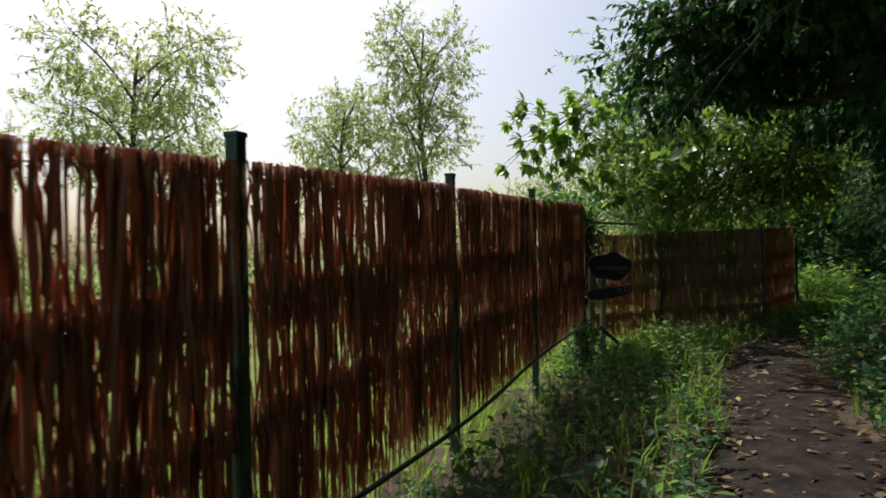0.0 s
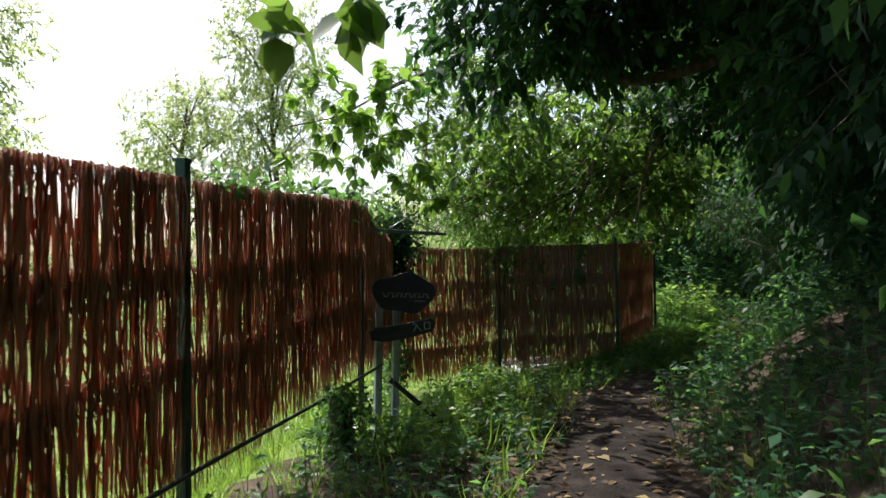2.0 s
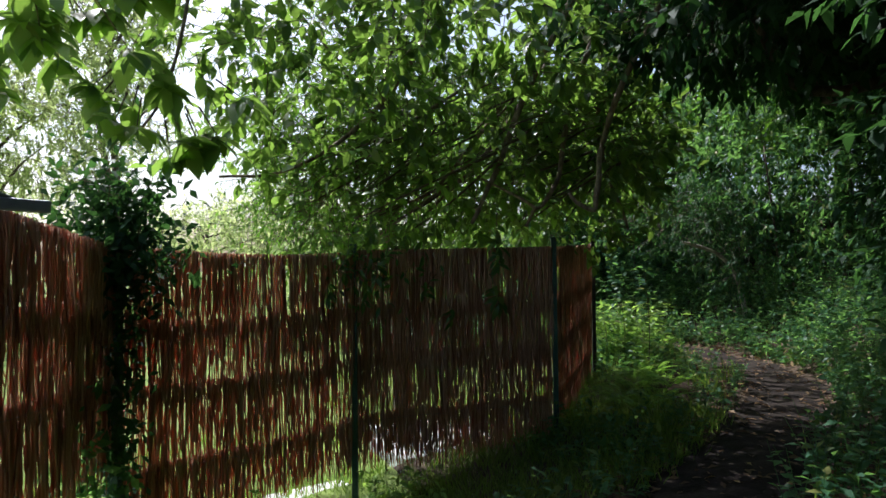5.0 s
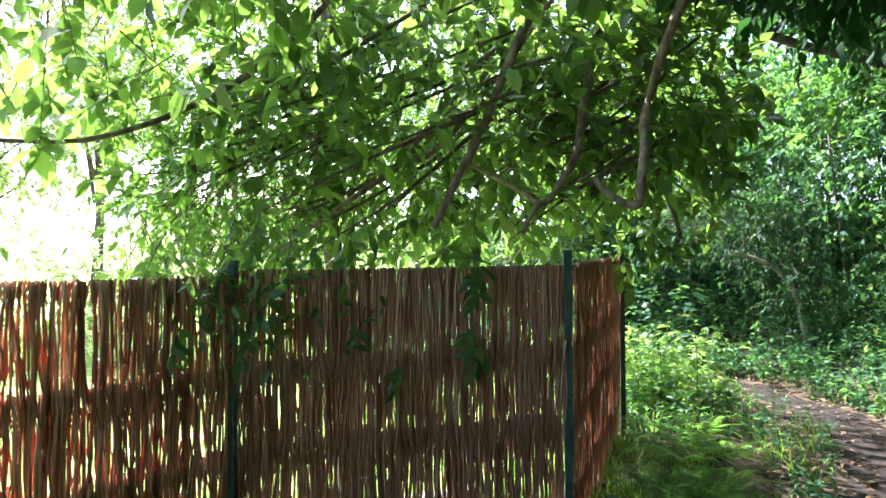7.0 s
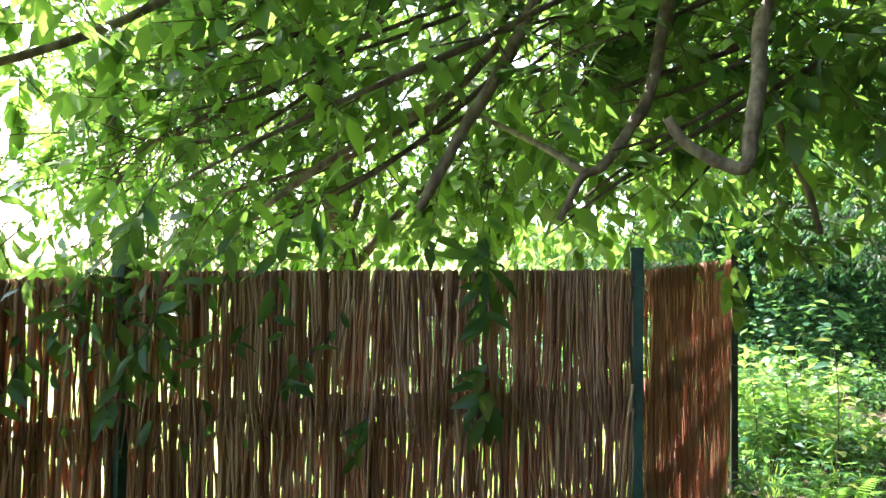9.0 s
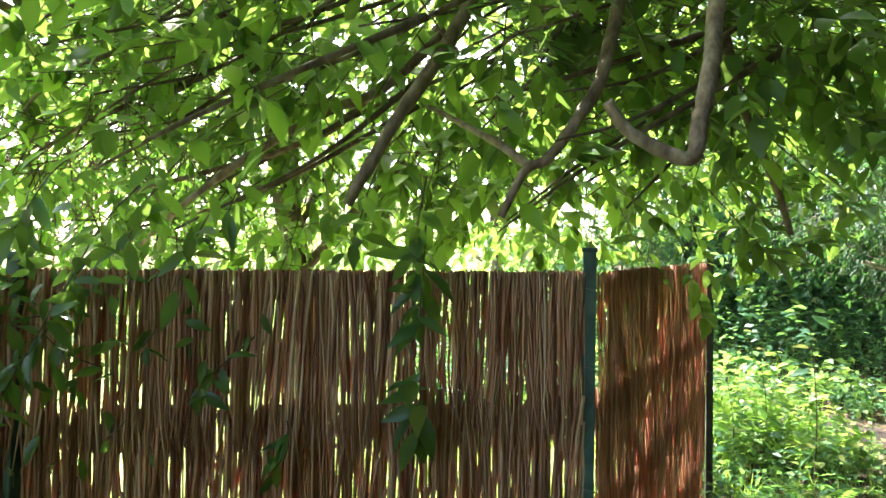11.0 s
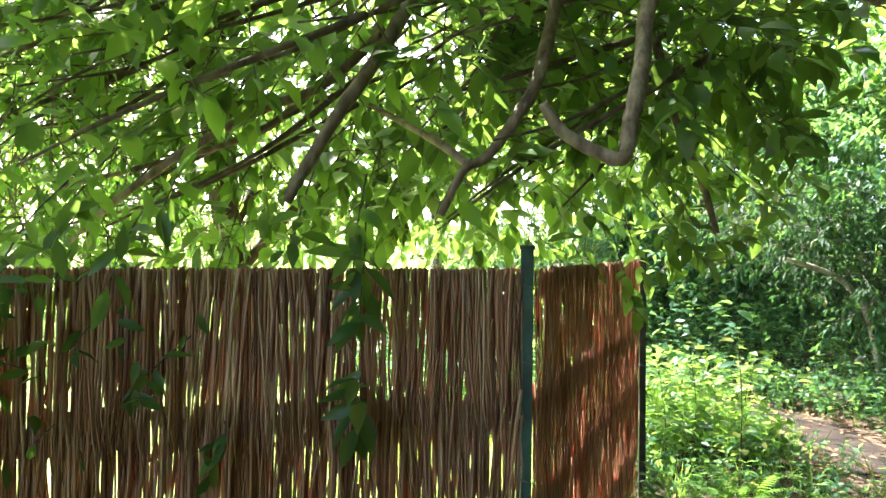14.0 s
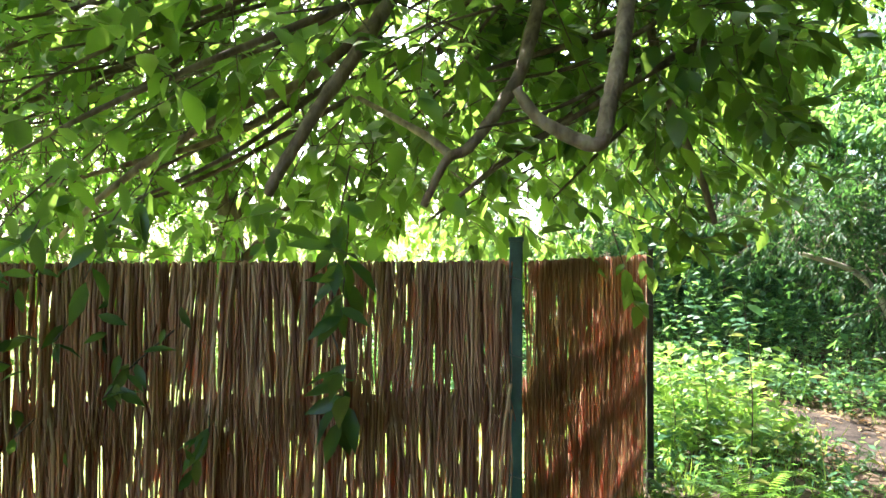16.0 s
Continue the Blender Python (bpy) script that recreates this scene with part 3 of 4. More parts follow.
arrow_pose = pose(2.10, 8.43, 0.815, 0, -6, 12) @ Matrix.Diagonal((0.88, 1, 0.9, 1))
arrow = thing("entrance_sign", (2.15, 8.46, 0.75), "dark wooden entrance board with white painted characters", "sign")
part("board", flat_shape([(-0.36, -0.06), (-0.2, -0.095), (0.05, -0.09), (0.28, -0.065), (0.33, 0.0), (0.30, 0.065), (0.0, 0.05), (-0.3, 0.06), (-0.37, 0.03)], 0.025, arrow_pose), SIGN_BLACK, arrow)
part("characters", bars(arrow_pose, [(0.105, -0.005, 0.012, 0.085, 32), (0.145, -0.012, 0.012, 0.085, -38), (0.098, 0.036, 0.035, 0.011, 0),
                                     (0.205, 0.0, 0.011, 0.075, 0), (0.265, 0.0, 0.011, 0.075, 0), (0.235, 0.033, 0.07, 0.011, 0), (0.235, -0.033, 0.07, 0.011, 0)]), SIGN_INK, arrow, "white painted entrance characters")

bracket = thing("sign_bracket", (1.72, 8.4, 1.6), "weathered aluminium bracket arm with thin stays", "bracket")
bm = bmesh.new()
way = Vector((2.50, 8.55, 1.655)) - Vector((1.70, 8.36, 1.70))
box(bm, (2.10, 8.455, 1.68), (way.length, 0.035, 0.028), Matrix.Rotation(math.atan2(way.y, way.x), 3, "Z") @ Matrix.Rotation(0.05, 3, "Y"), 0.004)
part("arm", bm, ALLOY, bracket)
for q0, q1 in (((1.70, 8.30, 1.97), (2.44, 8.53, 1.67)), ((1.95, 8.40, 1.70), (2.12, 8.5, 1.80))):
    v, q, t3 = tube_arrays(np.array([q0, q1]), 0.006, 0.006, 6)
    mesh_object("stay", v, [q, t3], ALLOY, bracket)

# pale concrete kerb and slab seen under the end fence
slab = thing("concrete_slab", (5.3, 14.1, -0.67), "pale sunlit concrete slab behind the fence", "slab")
bm = bmesh.new()
box(bm, (5.3, 14.1, -0.55), (1.35, 1.0, 0.2), Matrix.Rotation(0.12, 3, "Z"), 0.02)
part("slab", bm, CONCRETE, slab)
bm = bmesh.new()
box(bm, (5.35, 14.70, -0.50), (1.5, 0.16, 0.3), Matrix.Rotation(0.12, 3, "Z"), 0.02)
part("kerb", bm, CONCRETE, slab)
paving = thing("paving_slab", (3.75, 12.95, -0.66), "pale worn paving slab in the grass behind the fence", "slab")
bm = bmesh.new()
box(bm, (3.75, 12.95, -0.60), (0.8, 0.7, 0.12), Matrix.Rotation(0.3, 3, "Z"), 0.02)
part("slab", bm, CONCRETE, paving)


# ---- trees ----
def tree(name, place, label, group=""):
    return thing(name, place, label, "tree", group)


def limb(parent, points, r0, r1, mat=BARK, sides=8, seed=0, name="limb"):
    return tube(name, points, r0, r1, mat, parent, sides, 6, 0.12, seed)


rng = np.random.default_rng(21)
# big glossy-leaved tree whose limbs arch over the trail and droop behind the end fence
big = tree("overhanging_tree", (8.1, 8.6, float(ground_height(8.1, 8.6))), "broad evergreen with long glossy leaves drooping over the fence")
limb(big, [(8.1, 8.6, 0.9), (8.0, 8.8, 2.4), (7.7, 9.3, 3.8), (7.4, 10.0, 5.0)], 0.26, 0.16, sides=14, name="trunk")
limb(big, [(7.75, 9.2, 3.6), (7.0, 10.4, 4.6), (6.3, 11.6, 4.9), (5.3, 12.6, 4.6), (4.2, 13.0, 4.0)], 0.09, 0.03)
limb(big, [(6.3, 11.6, 4.9), (5.75, 12.4, 3.4), (5.49, 12.46, 2.82), (5.30, 12.33, 2.44), (5.16, 12.28, 2.21), (5.03, 12.23, 1.97), (4.99, 12.25, 1.89)], 0.034, 0.017, LIMB_BARK, seed=1)
limb(big, [(6.5, 11.4, 4.9), (6.15, 12.3, 3.4), (5.96, 12.31, 2.79), (5.81, 12.17, 2.34), (5.73, 12.15, 2.2), (5.62, 12.14, 2.05), (5.55, 12.16, 2.01), (5.48, 12.19, 1.86)], 0.032, 0.013, LIMB_BARK, seed=2)
limb(big, [(5.57, 12.16, 2.02), (5.50, 12.28, 2.11), (5.41, 12.52, 2.23), (5.3, 12.9, 2.4)], 0.016, 0.010, LIMB_BARK, seed=3)
limb(big, [(6.8, 10.9, 4.8), (6.3, 11.7, 3.3), (6.07, 11.86, 2.59), (5.93, 11.71, 2.23), (5.86, 11.64, 2.07), (5.82, 11.60, 1.97), (5.75, 11.63, 1.99), (5.67, 11.65, 2.04), (5.62, 11.66, 2.11)], 0.03, 0.014, LIMB_BARK, seed=4)
limb(big, [(7.2, 11.0, 4.6), (6.6, 12.5, 3.5), (6.57, 12.73, 3.02), (6.62, 12.74, 2.61), (6.70, 12.72, 2.33), (6.81, 12.70, 2.07), (6.87, 12.69, 1.87)], 0.03, 0.013, LIMB_BARK, seed=5)
limb(big, [(6.1, 12.9, 3.6), (5.24, 12.66, 2.5), (4.90, 12.58, 2.26), (4.63, 12.57, 2.08), (4.39, 12.65, 1.9), (4.2, 12.8, 1.75)], 0.024, 0.009, LIMB_BARK, seed=6)
limb(big, [(5.8, 13.2, 3.3), (5.04, 13.05, 2.41), (4.78, 12.93, 2.2), (4.44, 12.94, 2.08), (4.1, 13.0, 1.98)], 0.02, 0.008, LIMB_BARK, seed=7)
limb(big, [(5.3, 12.6, 4.6), (4.6, 12.8, 3.4), (4.0, 12.6, 2.7), (3.4, 12.3, 2.3), (2.9, 12.0, 2.2)], 0.028, 0.009, LIMB_BARK, seed=8)
limb(big, [(5.3, 12.6, 4.6), (4.0, 12.0, 4.4), (2.8, 11.4, 4.0), (1.9, 11.0, 3.5)], 0.03, 0.009, LIMB_BARK, seed=9)
for i in range(46):
    x0 = np.array([4.2 + 2.6 * rng.random(), 12.3 + 1.2 * rng.random(), 2.2 + 0.9 * rng.random()])
    d = np.array([-0.5 - 0.6 * rng.random(), rng.normal(0, 0.25), -0.30 - 0.35 * rng.random()])
    p = [x0 - d * 0.3, x0 + d * 0.35 + rng.normal(0, 0.04, 3), x0 + d * 0.8 + rng.normal(0, 0.05, 3)]
    limb(big, p, 0.010 + 0.006 * rng.random(), 0.004, sides=5, seed=30 + i, name="branchlet")


def open_to_walk(p):
    """Keeps twigs out of the air through which one walks."""
    d = np.abs(side_of(TRAIL_LINE, p[:, 0], p[:, 1]))
    return ~((d < 1.0) & (p[:, 2] < 2.9)) & ~((p[:, 1] < 12.35) & (p[:, 2] < 2.05)) & (np.hypot(p[:, 0] - 5.0, p[:, 1] - 10.05) > 1.25)


crown("crown", big, rng, [((5.5, 13.2, 2.75), (2.3, 0.75, 0.95), 620, 0.0), ((5.2, 12.6, 3.2), (2.3, 0.6, 1.1), 260, 0.0), ((6.7, 14.0, 3.1), (1.7, 1.0, 1.1), 230, 0.1),
                        ((3.3, 11.9, 3.5), (1.2, 0.7, 1.2), 170, 0.1), ((4.9, 12.6, 4.7), (2.6, 1.2, 0.9), 110, 0.2), ((4.6, 11.5, 3.6), (1.5, 0.5, 0.8), 110, 0.1), ((6.7, 12.7, 2.85), (0.8, 0.5, 0.5), 110, 0.0),
                        ((5.6, 14.4, 4.6), (2.2, 0.9, 1.2), 40, 0.2), ((6.6, 16.6, 3.3), (3.2, 0.9, 1.7), 520, 0.1)],
      LEAF_BIG, per=9, size=0.135, length=0.32, droop=0.22, shape=LEAF_FINE, keep=open_to_walk, wide=1.35)



def rosettes(parent, rng, centre, radii, n, size):
    """Whorls of broad leaves at the ends of twigs."""
    p, d = in_blob(rng, n, centre, radii, 0.2)
    tilt = d * 0.5 + unit_random(rng, n) * 0.5 + np.array([0, 0, -0.35])
    tilt /= np.linalg.norm(tilt, axis=1)[:, None]
    per = 8
    u = np.cross(tilt, np.array([0.37, 0.21, 0.9]))
    u /= np.linalg.norm(u, axis=1)[:, None]
    w = np.cross(tilt, u)
    a = np.linspace(0, 2 * math.pi, per + 1)[:-1][None, :] + rng.random((n, 1)) * 6.28 + rng.normal(0, 0.2, (n, per))
    way = u[:, None] * np.cos(a)[..., None] + w[:, None] * np.sin(a)[..., None] + tilt[:, None] * (0.25 + 0.5 * rng.random((n, per)))[..., None] + np.array([0, 0, -0.15])
    at = np.repeat(p, per, 0) + rng.normal(0, 0.008, (n * per, 3))
    v, f = leaf_arrays(LEAF_FINE, at, way.reshape(-1, 3), np.repeat(tilt, per, 0) * -0.4 + np.array([0, 0, 0.9]), size * (0.6 + 0.55 * rng.random(n * per)), 1.55)
    k, step = len(LEAF_FINE[0]) * per, [len(q) // n for q in f]
    for g in range(n):
        mesh_object("leaf_whorl", v[g * k:(g + 1) * k], [q[g * m:(g + 1) * m] - g * k for q, m in zip(f, step)], LEAF_BIG, parent)
    back_to = p * 0.7 + np.array(centre) * 0.3 + np.array([0, 0, 0.12])
    v, f = sticks_arrays(back_to, p, 0.007, 0.003)
    mesh_object("brushwood", v, f, BARK, parent)["kind"] = "stuff"


limb(big, [(2.8, 11.4, 4.0), (2.2, 10.9, 3.6), (1.6, 10.6, 3.2), (1.0, 10.4, 3.0)], 0.02, 0.007, LIMB_BARK, seed=10)
limb(big, [(2.8, 11.4, 4.0), (2.7, 11.0, 3.0), (2.6, 10.8, 2.5), (2.5, 10.6, 2.25)], 0.014, 0.006, LIMB_BARK, seed=11)
rosettes(big, rng, (1.9, 10.65, 3.15), (1.0, 0.5, 0.75), 70, 0.21)
rosettes(big, rng, (2.55, 10.7, 2.4), (0.4, 0.3, 0.35), 14, 0.2)

# sprays that hang down in front of the end fence
def hanging_spray(points, n, size, seed, wide=0.95):
    r = np.random.default_rng(seed)
    sp = thing("leaf_spray", points[-1], "hanging spray of glossy green leaves before the fence", "branch", "sprays on the fence")
    tube("twig", points, 0.0035, 0.002, BARK, sp, 5, 4)
    c = curve_points(points, 6)
    at = c[np.linspace(len(c) * (0.45 if len(points) < 4 else 0.85), len(c) - 1, n).astype(int)] + r.normal(0, 0.006, (n, 3))
    w = unit_random(r, n) * 1.15 + np.array([0, -0.25, -0.65])
    fc = unit_random(r, n) * 0.5 + np.array([0, -0.6, 0.7])
    v, f = leaf_arrays(LEAF_FINE, at, w, fc, size * (0.65 + 0.5 * r.random(n)), wide)
    mesh_object("leaves", v, f, LEAF_BIG, sp)


hanging_spray([(5.25, 12.3, 2.0), (5.22, 12.25, 1.85), (5.20, 12.2, 1.68)], 10, 0.16, 1)
hanging_spray([(5.25, 12.3, 1.9), (5.24, 12.24, 1.72), (5.22, 12.2, 1.50)], 16, 0.16, 2)
hanging_spray([(5.2, 12.38, 1.45), (5.24, 12.3, 1.32), (5.23, 12.24, 1.17)], 12, 0.16, 3)
hanging_spray([(4.75, 12.4, 1.5), (4.6, 12.3, 1.36), (4.52, 12.25, 1.26)], 11, 0.10, 4)
hanging_spray([(4.8, 12.42, 1.2), (4.82, 12.3, 1.14), (4.78, 12.25, 1.05)], 9, 0.11, 5)
for i, (x, z) in enumerate(((4.05, 1.75), (4.2, 1.6), (4.35, 1.72), (4.1, 1.4), (3.85, 1.45), (4.5, 1.62), (3.7, 1.25), (4.0, 1.2), (3.55, 1.5), (4.62, 1.78), (5.0, 1.72))):
    hanging_spray([(x + 0.1, 12.45, z + 0.35), (x + 0.05, 12.25, z + 0.2), (x, 12.12, z)], 12, 0.12, 10 + i)

# dense small-leaved trees behind the end fence and over the bank
back = tree("hedge_tree", (4.9, 14.2, -0.6), "dense small-leaved dark green tree behind the fence")
limb(back, [(4.9, 14.2, -0.65), (4.8, 14.1, 1.2), (4.6, 13.9, 2.6), (4.7, 13.8, 4.4)], 0.11, 0.04, name="trunk")
for i in range(7):
    a = i * 0.9
    limb(back, [(4.7, 14.0, 1.6 + 0.3 * i), (4.7 + 0.5 * math.cos(a), 14 + 0.5 * math.sin(a), 2.2 + 0.32 * i), (4.7 + 1.1 * math.cos(a), 14 + 0.9 * math.sin(a), 2.7 + 0.34 * i)], 0.035, 0.01, sides=6, seed=60 + i)
crown("crown", back, rng, [((4.3, 14.6, 2.9), (1.3, 0.8, 1.6), 1100, 0.3), ((3.9, 13.3, 2.3), (0.7, 0.5, 0.8), 380, 0.2)], LEAF_SMALL, per=11, size=0.065, length=0.3, droop=0.35, keep=lambda p: (p[:, 2] > 1.5))

# each: root, trunk radius, middle of the crown that reaches over the trail, its spread; some stand unseen, for shade
BANK_TREES = [((6.6, 4.6), 0.17, (4.2, 5.4), 2.6), ((8.4, 6.4), 0.2, (6.6, 7.6), 2.6), ((5.4, 1.2), 0.18, (2.9, 2.2), 2.5), ((10.6, 9.6), 0.2, (8.8, 9.6), 2.4), ((14.2, 12.4), 0.22, (13.4, 12.2), 1.5),
              ((16.0, 18.0), 0.2, (15.6, 17.8), 1.5), ((12.6, 24.0), 0.2, (12.4, 23.6), 2.4), ((3.4, -2.5), 0.2, (1.4, -1.2), 2.6), ((-0.5, -7.5), 0.2, (-0.6, -5.6), 3.0), ((9.0, 27.0), 0.2, (8.6, 26.4), 2.6), ((9.8, 3.0), 0.22, (8.8, 4.0), 2.6), ((16.6, 15.2), 0.2, (16.0, 15.2), 1.5), ((16.0, 22.0), 0.2, (15.4, 22.0), 1.9)]


def under_roof(p):
    return open_to_walk(p) & (side_of(FENCE_LINE, p[:, 0], p[:, 1]) > 0.9) & ((np.abs(side_of(TRAIL_LINE, p[:, 0], p[:, 1])) > 1.2) | (p[:, 2] > 3.6))


for i, ((x, y), r, (cx, cy), w) in enumerate(BANK_TREES):
    z = float(ground_height(x, y))
    t = tree("bank_tree", (x, y, z), "dark evergreen tree rooted in the bank, its crown added for shade", "trees on the bank")
    mx, my = (x + cx) / 2, (y + cy) / 2
    limb(t, [(x, y, z - 0.2), (x * 0.9 + cx * 0.1, y, z + 1.4), (mx, my, z + 2.6), (cx, cy, 5.2)], r, r * 0.45, sides=10, seed=80 + i, name="trunk")
    for k in range(6):
        a = k * 1.05 + i
        h = z + 1.4 + 0.45 * k
        c = np.array([x + (cx - x) * 0.1 * (k + 1), y + (cy - y) * 0.1 * (k + 1)])
        limb(t, [(*c, h), (c[0] + 0.8 * math.cos(a), c[1] + 0.8 * math.sin(a), h + 0.5), (c[0] + 1.9 * math.cos(a), c[1] + 1.9 * math.sin(a), h + 0.4)], r * 0.35, 0.015, sides=6, seed=100 + i * 7 + k)
    # upper crown out of view, added to keep the sun off the trail
    if y < 8 and cy > -3:
        limb(t, [(cx, cy, 5.2), (cx + 0.2, cy + 0.3, 6.2), (cx + 0.5, cy + 0.3, 7.4)], r * 0.45, 0.03, sides=7, seed=160 + i, name="shade_crown_stem")
        crown("crown", t, rng, [((cx + 0.4, cy + 0.3, 7.2), (w * 1.3, w * 1.3, 0.9), 800, 0.1)], LEAF_SHADED, per=8, size=0.30, length=0.5, droop=0.3, keep=under_roof, wide=1.5, shape=LEAF_FOLDED, twig=0)
    # near trees take the leaf with shade in its colour, far ones a brighter leaf
    leaf = LEAF_SHADED if y < 13.5 else LEAF_SMALL
    # large-leaved roof over the trail, mostly unseen, blocks the sky
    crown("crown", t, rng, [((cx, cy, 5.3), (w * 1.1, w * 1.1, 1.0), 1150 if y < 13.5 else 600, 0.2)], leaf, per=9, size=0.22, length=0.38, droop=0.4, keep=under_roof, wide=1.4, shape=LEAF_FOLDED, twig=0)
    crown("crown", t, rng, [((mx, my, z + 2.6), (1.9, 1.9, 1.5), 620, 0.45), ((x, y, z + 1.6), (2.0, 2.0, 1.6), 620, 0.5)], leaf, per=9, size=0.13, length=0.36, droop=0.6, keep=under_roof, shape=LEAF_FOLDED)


# heavy dark boughs added as light blockers, some unseen: middle, spread, number of twigs
def bough_space(p):
    return (np.abs(side_of(TRAIL_LINE, p[:, 0], p[:, 1])) > 0.85) | (p[:, 2] > 3.4)


for i, (c, rad, n) in enumerate((((3.9, 3.0, 3.1), (0.9, 1.5, 1.2), 520), ((4.9, 5.4, 3.3), (1.0, 1.6, 1.3), 620), ((6.0, 7.6, 3.4), (1.0, 1.5, 1.3), 620), ((2.6, 0.4, 3.4), (0.9, 1.4, 1.2), 420),
                                 ((9.6, 11.0, 6.2), (2.4, 2.0, 0.9), 700), ((12.0, 12.2, 6.2), (2.2, 1.7, 0.9), 600), ((3.6, 8.8, 3.95), (1.1, 0.9, 0.9), 560), ((7.3, 11.5, 3.8), (1.4, 1.0, 0.8), 600), ((9.4, 16.0, 5.9), (1.8, 1.3, 0.8), 700), ((11.6, 16.2, 5.9), (1.6, 1.3, 0.8), 600), ((4.9, 8.3, 4.3), (2.0, 1.2, 0.9), 850), ((7.5, 10.6, 4.2), (1.3, 1.1, 1.0), 520), ((9.0, 12.0, 4.3), (1.4, 1.2, 1.0), 480), ((8.0, 9.4, 5.2), (2.0, 2.0, 1.1), 800), ((11.0, 13.6, 5.4), (2.2, 1.3, 1.0), 600), ((13.6, 14.6, 5.6), (2.0, 1.6, 1.0), 500), ((4.2, 6.6, 4.5), (1.3, 1.2, 0.8), 560), ((-0.6, -1.0, 5.4), (1.9, 2.4, 0.8), 600), ((0.6, 1.4, 5.6), (1.8, 1.5, 0.7), 500), ((8.6, 8.6, 3.2), (1.4, 1.3, 1.5), 620))):
    root = (c[0] + 5.5, c[1] - 2.0) if c[1] > 15.5 else (c[0] + 4.0, c[1] - 2.4) if c[1] < 9 or c[0] == 7.3 else (c[0] + 2.6, c[1] - 1.2)
    z = float(ground_height(*root))
    t = tree("shade_bough_tree", (*root, z), "dark evergreen boughs added to shade the trail and bank", "trees on the bank")
    limb(t, [(*root, z - 0.2), (root[0] - 0.4, root[1] + 0.1, z + 1.0), (c[0] + 0.9, c[1] - 0.2, c[2] * 0.8), (*c,)], 0.1, 0.03, seed=600 + i, name="trunk")
    for k in range(4):
        a = k * 1.6 + i
        limb(t, [(c[0] + 0.5, c[1], c[2] - 0.2), (c[0] + 0.5 * rad[0] * math.cos(a), c[1] + 0.5 * rad[1] * math.sin(a), c[2] + 0.2), (c[0] + 0.9 * rad[0] * math.cos(a), c[1] + 0.9 * rad[1] * math.sin(a), c[2] - 0.3)], 0.03, 0.008, sides=5, seed=620 + 4 * i + k)
    crown("crown", t, rng, [(c, rad, n, 0.1)], LEAF_SHADED, per=10, size=0.15, length=0.4, droop=0.55, keep=bough_space, wide=1.2, shape=LEAF_FOLDED)
# dense bushes added under the trees to block light, leaves darkened before y 13.5
for i, (x, y, w, h) in enumerate(((4.6, 3.6, 1.2, 1.5), (6.0, 6.2, 1.4, 1.8), (7.2, 8.4, 1.5, 1.9), (9.4, 10.4, 1.5, 1.7), (15.0, 16.6, 1.5, 1.9), (14.4, 19.8, 1.4, 1.9), (12.4, 22.4, 1.6, 1.9), (9.4, 24.0, 1.8, 1.9),
                                   (4.0, 1.0, 1.2, 1.4), (2.8, -1.8, 1.2, 1.5), (8.0, 5.4, 1.8, 2.4), (9.6, 7.8, 1.8, 2.6), (12.0, 10.2, 1.9, 2.4), (14.6, 13.2, 2.0, 2.4), (6.4, 2.6, 1.7, 2.3), (13.4, 17.4, 1.7, 3.0), (14.8, 19.0, 2.0, 3.4), (12.4, 20.8, 1.8, 3.2), (15.4, 15.4, 1.9, 3.0))):
    z = float(ground_height(x, y))
    b = thing("bank_bush", (x, y, z), "dense dark leafy bush added on the bank to block light", "bush", "bushes on the bank")
    limb(b, [(x, y, z - 0.1), (x + 0.1, y, z + 0.6), (x - 0.1, y + 0.1, z + h)], 0.04, 0.015, sides=6, seed=500 + i, name="stem")
    crown("crown", b, rng, [((x, y, z + h * 0.75), (w, w, h * 0.85), 650 if y < 13.5 else 500, 0.45)], LEAF_SHADED if y < 13.5 else LEAF_WEED, per=9, size=0.15, length=0.34, droop=0.5, shape=LEAF_FOLDED, twig=0, keep=lambda p: np.abs(side_of(TRAIL_LINE, p[:, 0], p[:, 1])) > 0.95)
# clipped bushes far across the lawn
for i in range(9):
    x, y = -18 + 4.2 * i, 27 + 1.2 * math.sin(i * 1.9)
    b = thing("lawn_bush", (x, y, -0.62), "bright sunlit rounded bush across the lawn", "bush", "bushes across the lawn")
    limb(b, [(x, y, -0.7), (x, y + 0.1, 0.6), (x + 0.2, y, 1.6)], 0.06, 0.02, sides=6, seed=540 + i, name="stem")
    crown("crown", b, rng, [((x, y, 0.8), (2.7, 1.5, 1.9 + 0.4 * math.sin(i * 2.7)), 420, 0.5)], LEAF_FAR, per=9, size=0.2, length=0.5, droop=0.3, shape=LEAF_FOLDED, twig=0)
# leaning pale trunk on the far bank
pale = tree("leaning_tree", (12.5, 17.2, float(ground_height(12.5, 17.2))), "pale leaning trunk half hidden by creepers on the bank")
limb(pale, [(12.5, 17.2, 0.4), (12.3, 17.2, 1.2), (11.95, 17.3, 1.7), (11.3, 17.5, 1.95)], 0.05, 0.03, PALE_BARK, 9, 71, "trunk")
crown("crown", pale, rng, [((11.6, 17.9, 2.5), (1.0, 0.8, 0.6), 240, 0.2), ((12.6, 17.9, 2.2), (0.9, 0.8, 0.9), 240, 0.2), ((12.2, 17.0, 1.5), (0.5, 0.4, 0.5), 70, 0.1)], LEAF_SHADED, per=9, size=0.1, length=0.34, droop=0.6)

